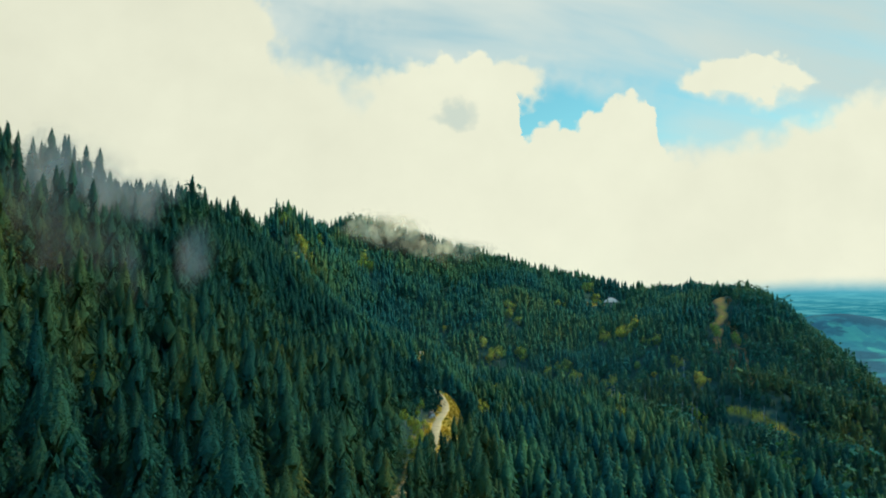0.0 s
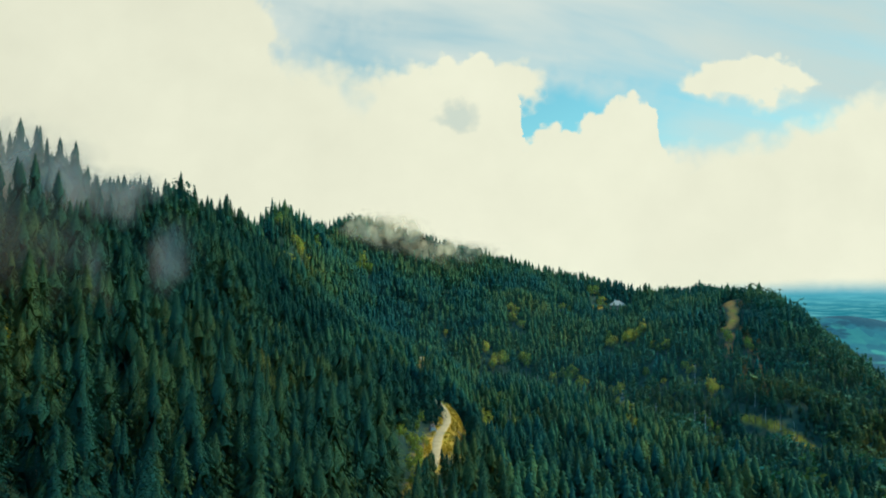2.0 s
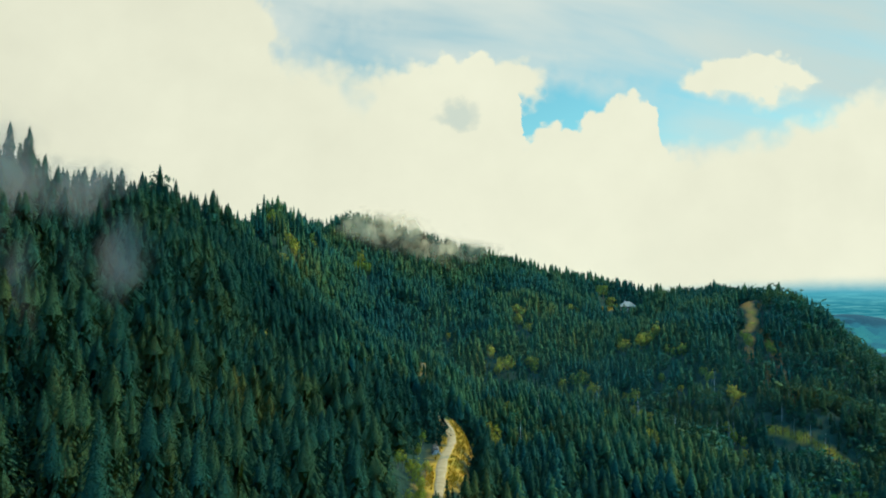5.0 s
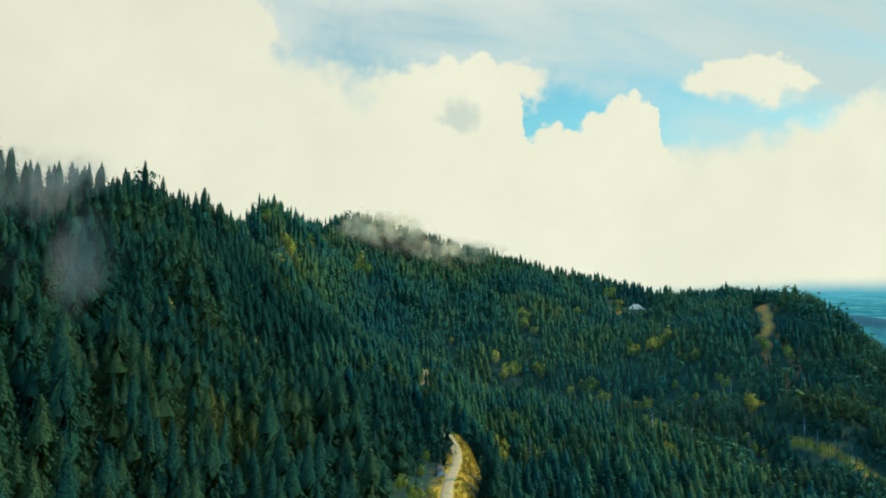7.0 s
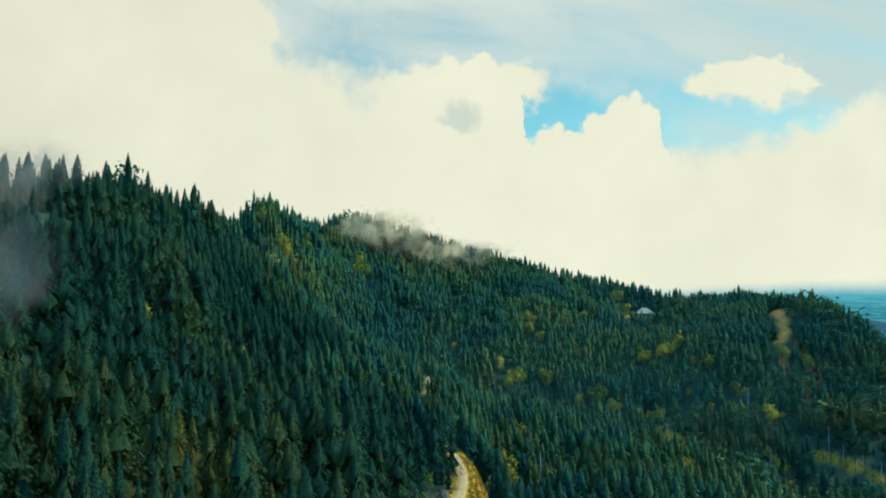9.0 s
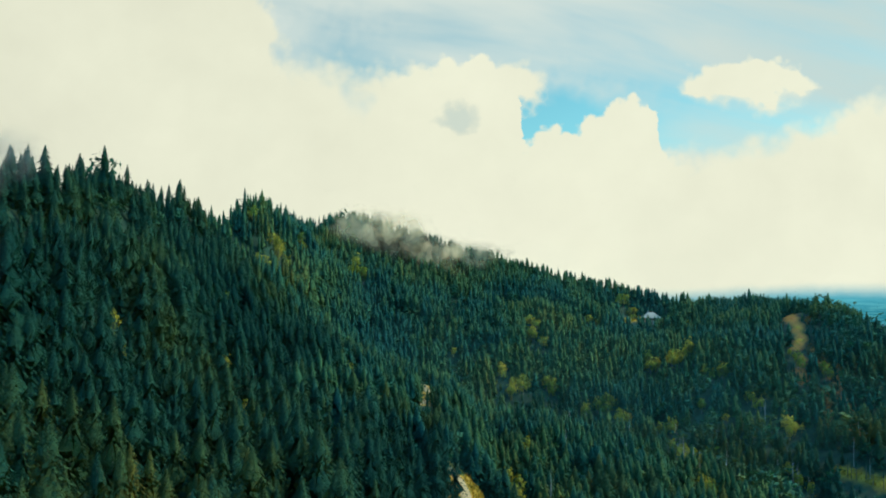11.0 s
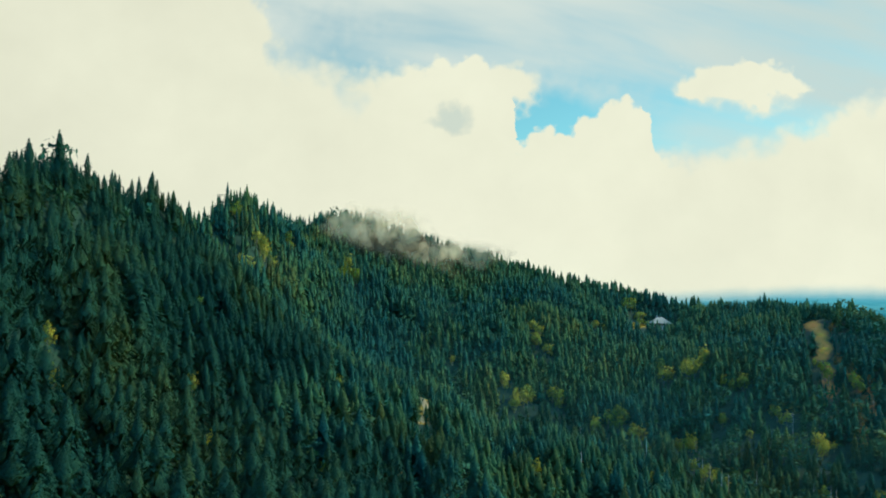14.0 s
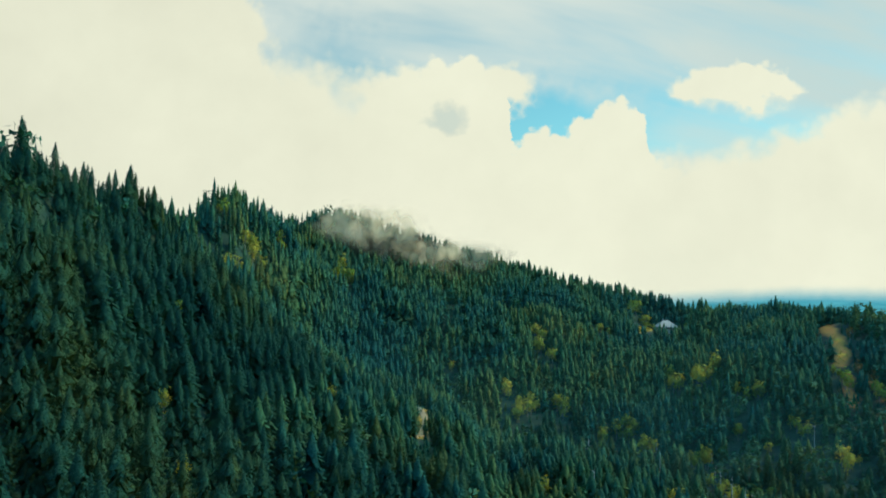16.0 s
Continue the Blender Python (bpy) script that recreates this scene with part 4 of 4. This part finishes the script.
# ---- the mountain house ----
def box(bm, low, high):
    made = bmesh.ops.create_cube(bm, size=1.0)["verts"]
    for v in made:
        v.co = [low[k] + (v.co[k] + 0.5) * (high[k] - low[k]) for k in range(3)]
    return made


def make_house():
    z = float(land(*HOUSE)[0])
    house = thing("house", (HOUSE[0], HOUSE[1], z - 0.1), "mountain house with pale hipped roof and cream walls", "house", turn=radians(-4))
    w, d, eave = 6.2, 4.8, 4.8
    bm = bmesh.new()
    for low, high in (((-w, -d, 0), (w, -d + 0.35, 2.7)), ((-w, d - 0.35, 0), (w, d, 2.7)), ((-w, -d + 0.35, 0), (-w + 0.35, d - 0.35, 2.7)), ((w - 0.35, -d + 0.35, 0), (w, d - 0.35, 2.7))):
        box(bm, low, high)
    part("ground_floor_wall", bm, RENDER_WALL, house, "cream rendered ground floor wall")
    bm = bmesh.new()
    box(bm, (-w - 0.06, -d - 0.06, 2.703), (w + 0.06, d + 0.06, eave))
    upper = part("upper_wall", bm, TIMBER, house, "brown boarded upper wall")
    for i in range(30):
        bm = bmesh.new()
        x = -w + 0.2 + i * 0.4
        box(bm, (x - 0.17, -d - 0.10, 2.72), (x + 0.17, -d - 0.062, eave - 0.05))
        part("board", bm, TIMBER, upper)
    bm = bmesh.new()
    rx, ry, top, ridge = w + 1.2, d + 1.2, eave + 4.2, 1.9
    rim = [bm.verts.new(p) for p in ((-rx, -ry, eave - 0.1), (rx, -ry, eave - 0.1), (rx, ry, eave - 0.1), (-rx, ry, eave - 0.1))]
    low = [bm.verts.new((v.co.x, v.co.y, v.co.z - 0.22)) for v in rim]
    a, b = bm.verts.new((-ridge, 0, top)), bm.verts.new((ridge, 0, top))
    for face in ((rim[0], rim[1], b, a), (rim[1], rim[2], b), (rim[2], rim[3], a, b), (rim[3], rim[0], a), tuple(reversed(low))):
        bm.faces.new(face)
    for i in range(4):
        bm.faces.new((low[i], low[(i + 1) % 4], rim[(i + 1) % 4], rim[i]))
    roof = part("roof", bm, ROOF, house, "weathered pale hipped roof")
    bm = bmesh.new()
    box(bm, (-2.5, 0.3, top - 1.6), (-1.8, 1.0, top + 1.0))
    box(bm, (-2.6, 0.2, top + 1.0), (-1.7, 1.1, top + 1.15))
    part("chimney", bm, STONE, roof, "grey masonry chimney")
    bm = bmesh.new()
    box(bm, (-rx - 0.08, -ry - 0.10, eave - 0.36), (rx + 0.08, -ry - 0.004, eave - 0.2))
    part("gutter", bm, STONE, roof)
    for x, zz in [(x, 3.3) for x in (-4.4, -2.2, 0, 2.2, 4.4)] + [(x, 0.9) for x in (-4.4, -2.2, 2.2, 4.4)]:
        y = -d - (0.06 if zz > 2 else 0.0)
        bm = bmesh.new()
        box(bm, (x - 0.5, y - 0.04, zz), (x + 0.5, y - 0.01, zz + 1.2))
        window = part("window", bm, GLASS, house, "dark glazed window")
        bm = bmesh.new()
        for low_, high_ in (((x - 0.6, y - 0.12, zz - 0.1), (x - 0.5, y - 0.005, zz + 1.3)), ((x + 0.5, y - 0.12, zz - 0.1), (x + 0.6, y - 0.005, zz + 1.3)),
                            ((x - 0.5, y - 0.12, zz + 1.2), (x + 0.5, y - 0.005, zz + 1.3)), ((x - 0.5, y - 0.12, zz - 0.1), (x + 0.5, y - 0.005, zz)), ((x - 0.03, y - 0.09, zz), (x + 0.03, y - 0.042, zz + 1.2))):
            box(bm, low_, high_)
        part("frame", bm, TIMBER if zz < 2 else RENDER_WALL, window)
    bm = bmesh.new()
    box(bm, (-0.55, -d - 0.07, 0.1), (0.55, -d - 0.01, 2.15))
    door = part("door", bm, TIMBER, house, "brown boarded door")
    bm = bmesh.new()
    box(bm, (0.38, -d - 0.14, 1.0), (0.46, -d - 0.07, 1.14))
    part("handle", bm, STONE, door)


make_house()


# ---- beside the road ----
def make_logs():
    rng = np.random.RandomState(4)
    for x, y, turn in ((-3.5, 316.5, 0.10), (-3.8, 322.5, 0.05)):
        z = float(land(x, y)[0])
        pile = thing("log_pile", (x, y, z), "stack of felled logs with pale sawn ends by the road", "log pile", "log piles by the road", turn)
        per_row, row, base = 6, 0, 0.20
        while per_row > 2:
            for i in range(per_row):
                r = rng.uniform(0.17, 0.23)
                px, pz = (i - (per_row - 1) / 2) * 0.46, base + row * 0.38
                long = 2.2 + rng.uniform(-0.15, 0.15)
                v, f = stem([(px, pz, -long, r), (px + rng.uniform(-0.03, 0.03), pz, long, r * 0.9)], 9)
                v = v[:, [0, 2, 1]]
                me = mesh_from("log", v, f)
                me.materials.append(BARK)
                log = new("log", me)
                log.parent = pile
                end = np.array([(px + r * 0.97 * math.cos(6.283 * k / 9), -long - 0.004, pz + r * 0.97 * math.sin(6.283 * k / 9)) for k in range(9)] + [(px, -long - 0.03, pz)])
                me = mesh_from("sawn_end", end, np.array([(k, (k + 1) % 9, 9) for k in range(9)]))
                me.materials.append(LOG_END)
                cap = new("sawn_end", me)
                cap.parent = log
            per_row, row = per_row - 1, row + 1


make_logs()


def make_tufts():
    """Tall yellowing grass and herbs on the open ground."""
    rng = np.random.RandomState(61)
    xs, ys = [], []
    for points, width, many in ((SIDE_CUT, 7, 2600), (SKI_RUN, 6, 50), (LOWER_RUN, 7, 1300), (YARD, 8, 1100), (ROADS[1][1:6], 5, 700)):
        p = np.array(points, float)
        k = rng.randint(0, len(p) - 1, many)
        t = rng.rand(many)[:, None]
        q = p[k] + (p[k + 1] - p[k]) * t + rng.uniform(-width, width, (many, 2))
        xs.append(q[:, 0])
        ys.append(q[:, 1])
    x, y = np.concatenate(xs), np.concatenate(ys)
    d, _ = road_near(x, y)
    keep = (open_ground(x, y) > 0.3) & (d > 1.9) & (np.hypot(x - HOUSE[0], y - HOUSE[1]) > 9)
    x, y = x[keep], y[keep]
    blades = []
    for _ in range(4):
        pieces = []
        for _ in range(7):
            a, lean = rng.uniform(0, 6.28), rng.uniform(0.2, 0.6)
            c, s_ = math.cos(a), math.sin(a)
            pieces.append((np.array([(-0.12 * s_, 0.12 * c, 0), (0.12 * s_, -0.12 * c, 0), (lean * c, lean * s_, rng.uniform(0.6, 1.0))]), [(0, 1, 2)]))
        blades.append(merge(pieces))
    n = len(x)
    v, f, t, _ = scatter(blades, np.c_[x, y, land(x, y) - 0.03], rng.uniform(0.4, 1.1, n), np.ones(n), rng.uniform(0, 6, n), rng.rand(n), rng.randint(0, 4, n))
    me = mesh_from("grass", v, f, t)
    me.materials.append(GRASS)
    tagged(new("grass", me), "tall yellow-green grass on verges and clearings", "grass", kind="stuff")


make_tufts()


# ---- mist ----
def mist(at, wide, high, lean, strength, layers=3, seed=1, turn=0.0, mat=MIST, label="thin grey wisp of mist drifting over the treetops"):
    """A drifting wisp: a few curved, frayed veils behind one another. lean: degrees that they lie back with the slope."""
    rng = np.random.RandomState(seed)
    wisp = thing("mist_wisp", at, label, "mist", "wisps of mist", radians(turn))
    for k in range(layers):
        w, h = wide * rng.uniform(0.8, 1.1), high * rng.uniform(0.8, 1.1)
        shift = np.array([rng.uniform(-0.12, 0.12) * wide, (k - (layers - 1) / 2) * 0.10 * (wide + high) / 2, rng.uniform(-0.12, 0.12) * high])
        u, v = np.meshgrid(np.linspace(0, 1, 13), np.linspace(0, 1, 13))
        x, up = (u - 0.5) * w, (v - 0.5) * h
        deep = 0.10 * w * np.sin(3 * u + rng.uniform(0, 6)) + 0.10 * h * np.sin(3 * v + rng.uniform(0, 6))
        c, s_ = math.cos(radians(lean)), math.sin(radians(lean))
        verts = np.stack([x + shift[0], up * s_ + deep * c + shift[1], up * c - deep * s_ * 0.3 + shift[2]], -1).reshape(-1, 3)
        i = np.arange(169).reshape(13, 13)
        faces = np.stack([i[:-1, :-1], i[:-1, 1:], i[1:, 1:], i[1:, :-1]], -1).reshape(-1, 4)
        uvs = np.stack([u, v], -1).reshape(-1, 2)
        me = mesh_from("veil", verts, faces, None, 4)
        me.polygons.foreach_set("use_smooth", np.ones(len(faces), bool))
        me.uv_layers.new(name="UVMap").data.foreach_set("uv", uvs[faces.ravel()].astype(np.float32).ravel())
        me.materials.append(mat)
        veil = new("veil", me)
        veil.parent = wisp
        veil.color = (1, 1, 1, strength)


mist((-112, 238, 30), 74, 44, 20, 0.62, 2, 1)
mist((-104, 262, 26), 60, 30, 30, 0.52, 2, 2)
mist((-113, 318, 34), 56, 30, 20, 0.56, 2, 3)
mist((-65, 226, 8), 18, 25, 12, 0.34, 2, 5)
mist((-71, 193, 0), 10, 28, 12, 0.28, 2, 6)
mist((-92, 190, 10), 105, 62, 15, 0.17, 1, 11)
mist((-60, 790, 52), 92, 44, 25, 1.0, 3, 8, mat=CLOUD, label="pale cream cloud hugging the ridge top")
mist((-8, 786, 36), 124, 40, 30, 0.85, 3, 9, mat=CLOUD, label="pale cream cloud spilling down the ridge")
for haze_y, haze_wide, haze_strength in ((330, 420, 0.007), (455, 620, 0.010), (590, 840, 0.013)):
    mist((60, haze_y, -35), haze_wide, 210, 0, haze_strength, 1, haze_y, mat=HAZE, label="faint blue-green haze hanging in the valley")
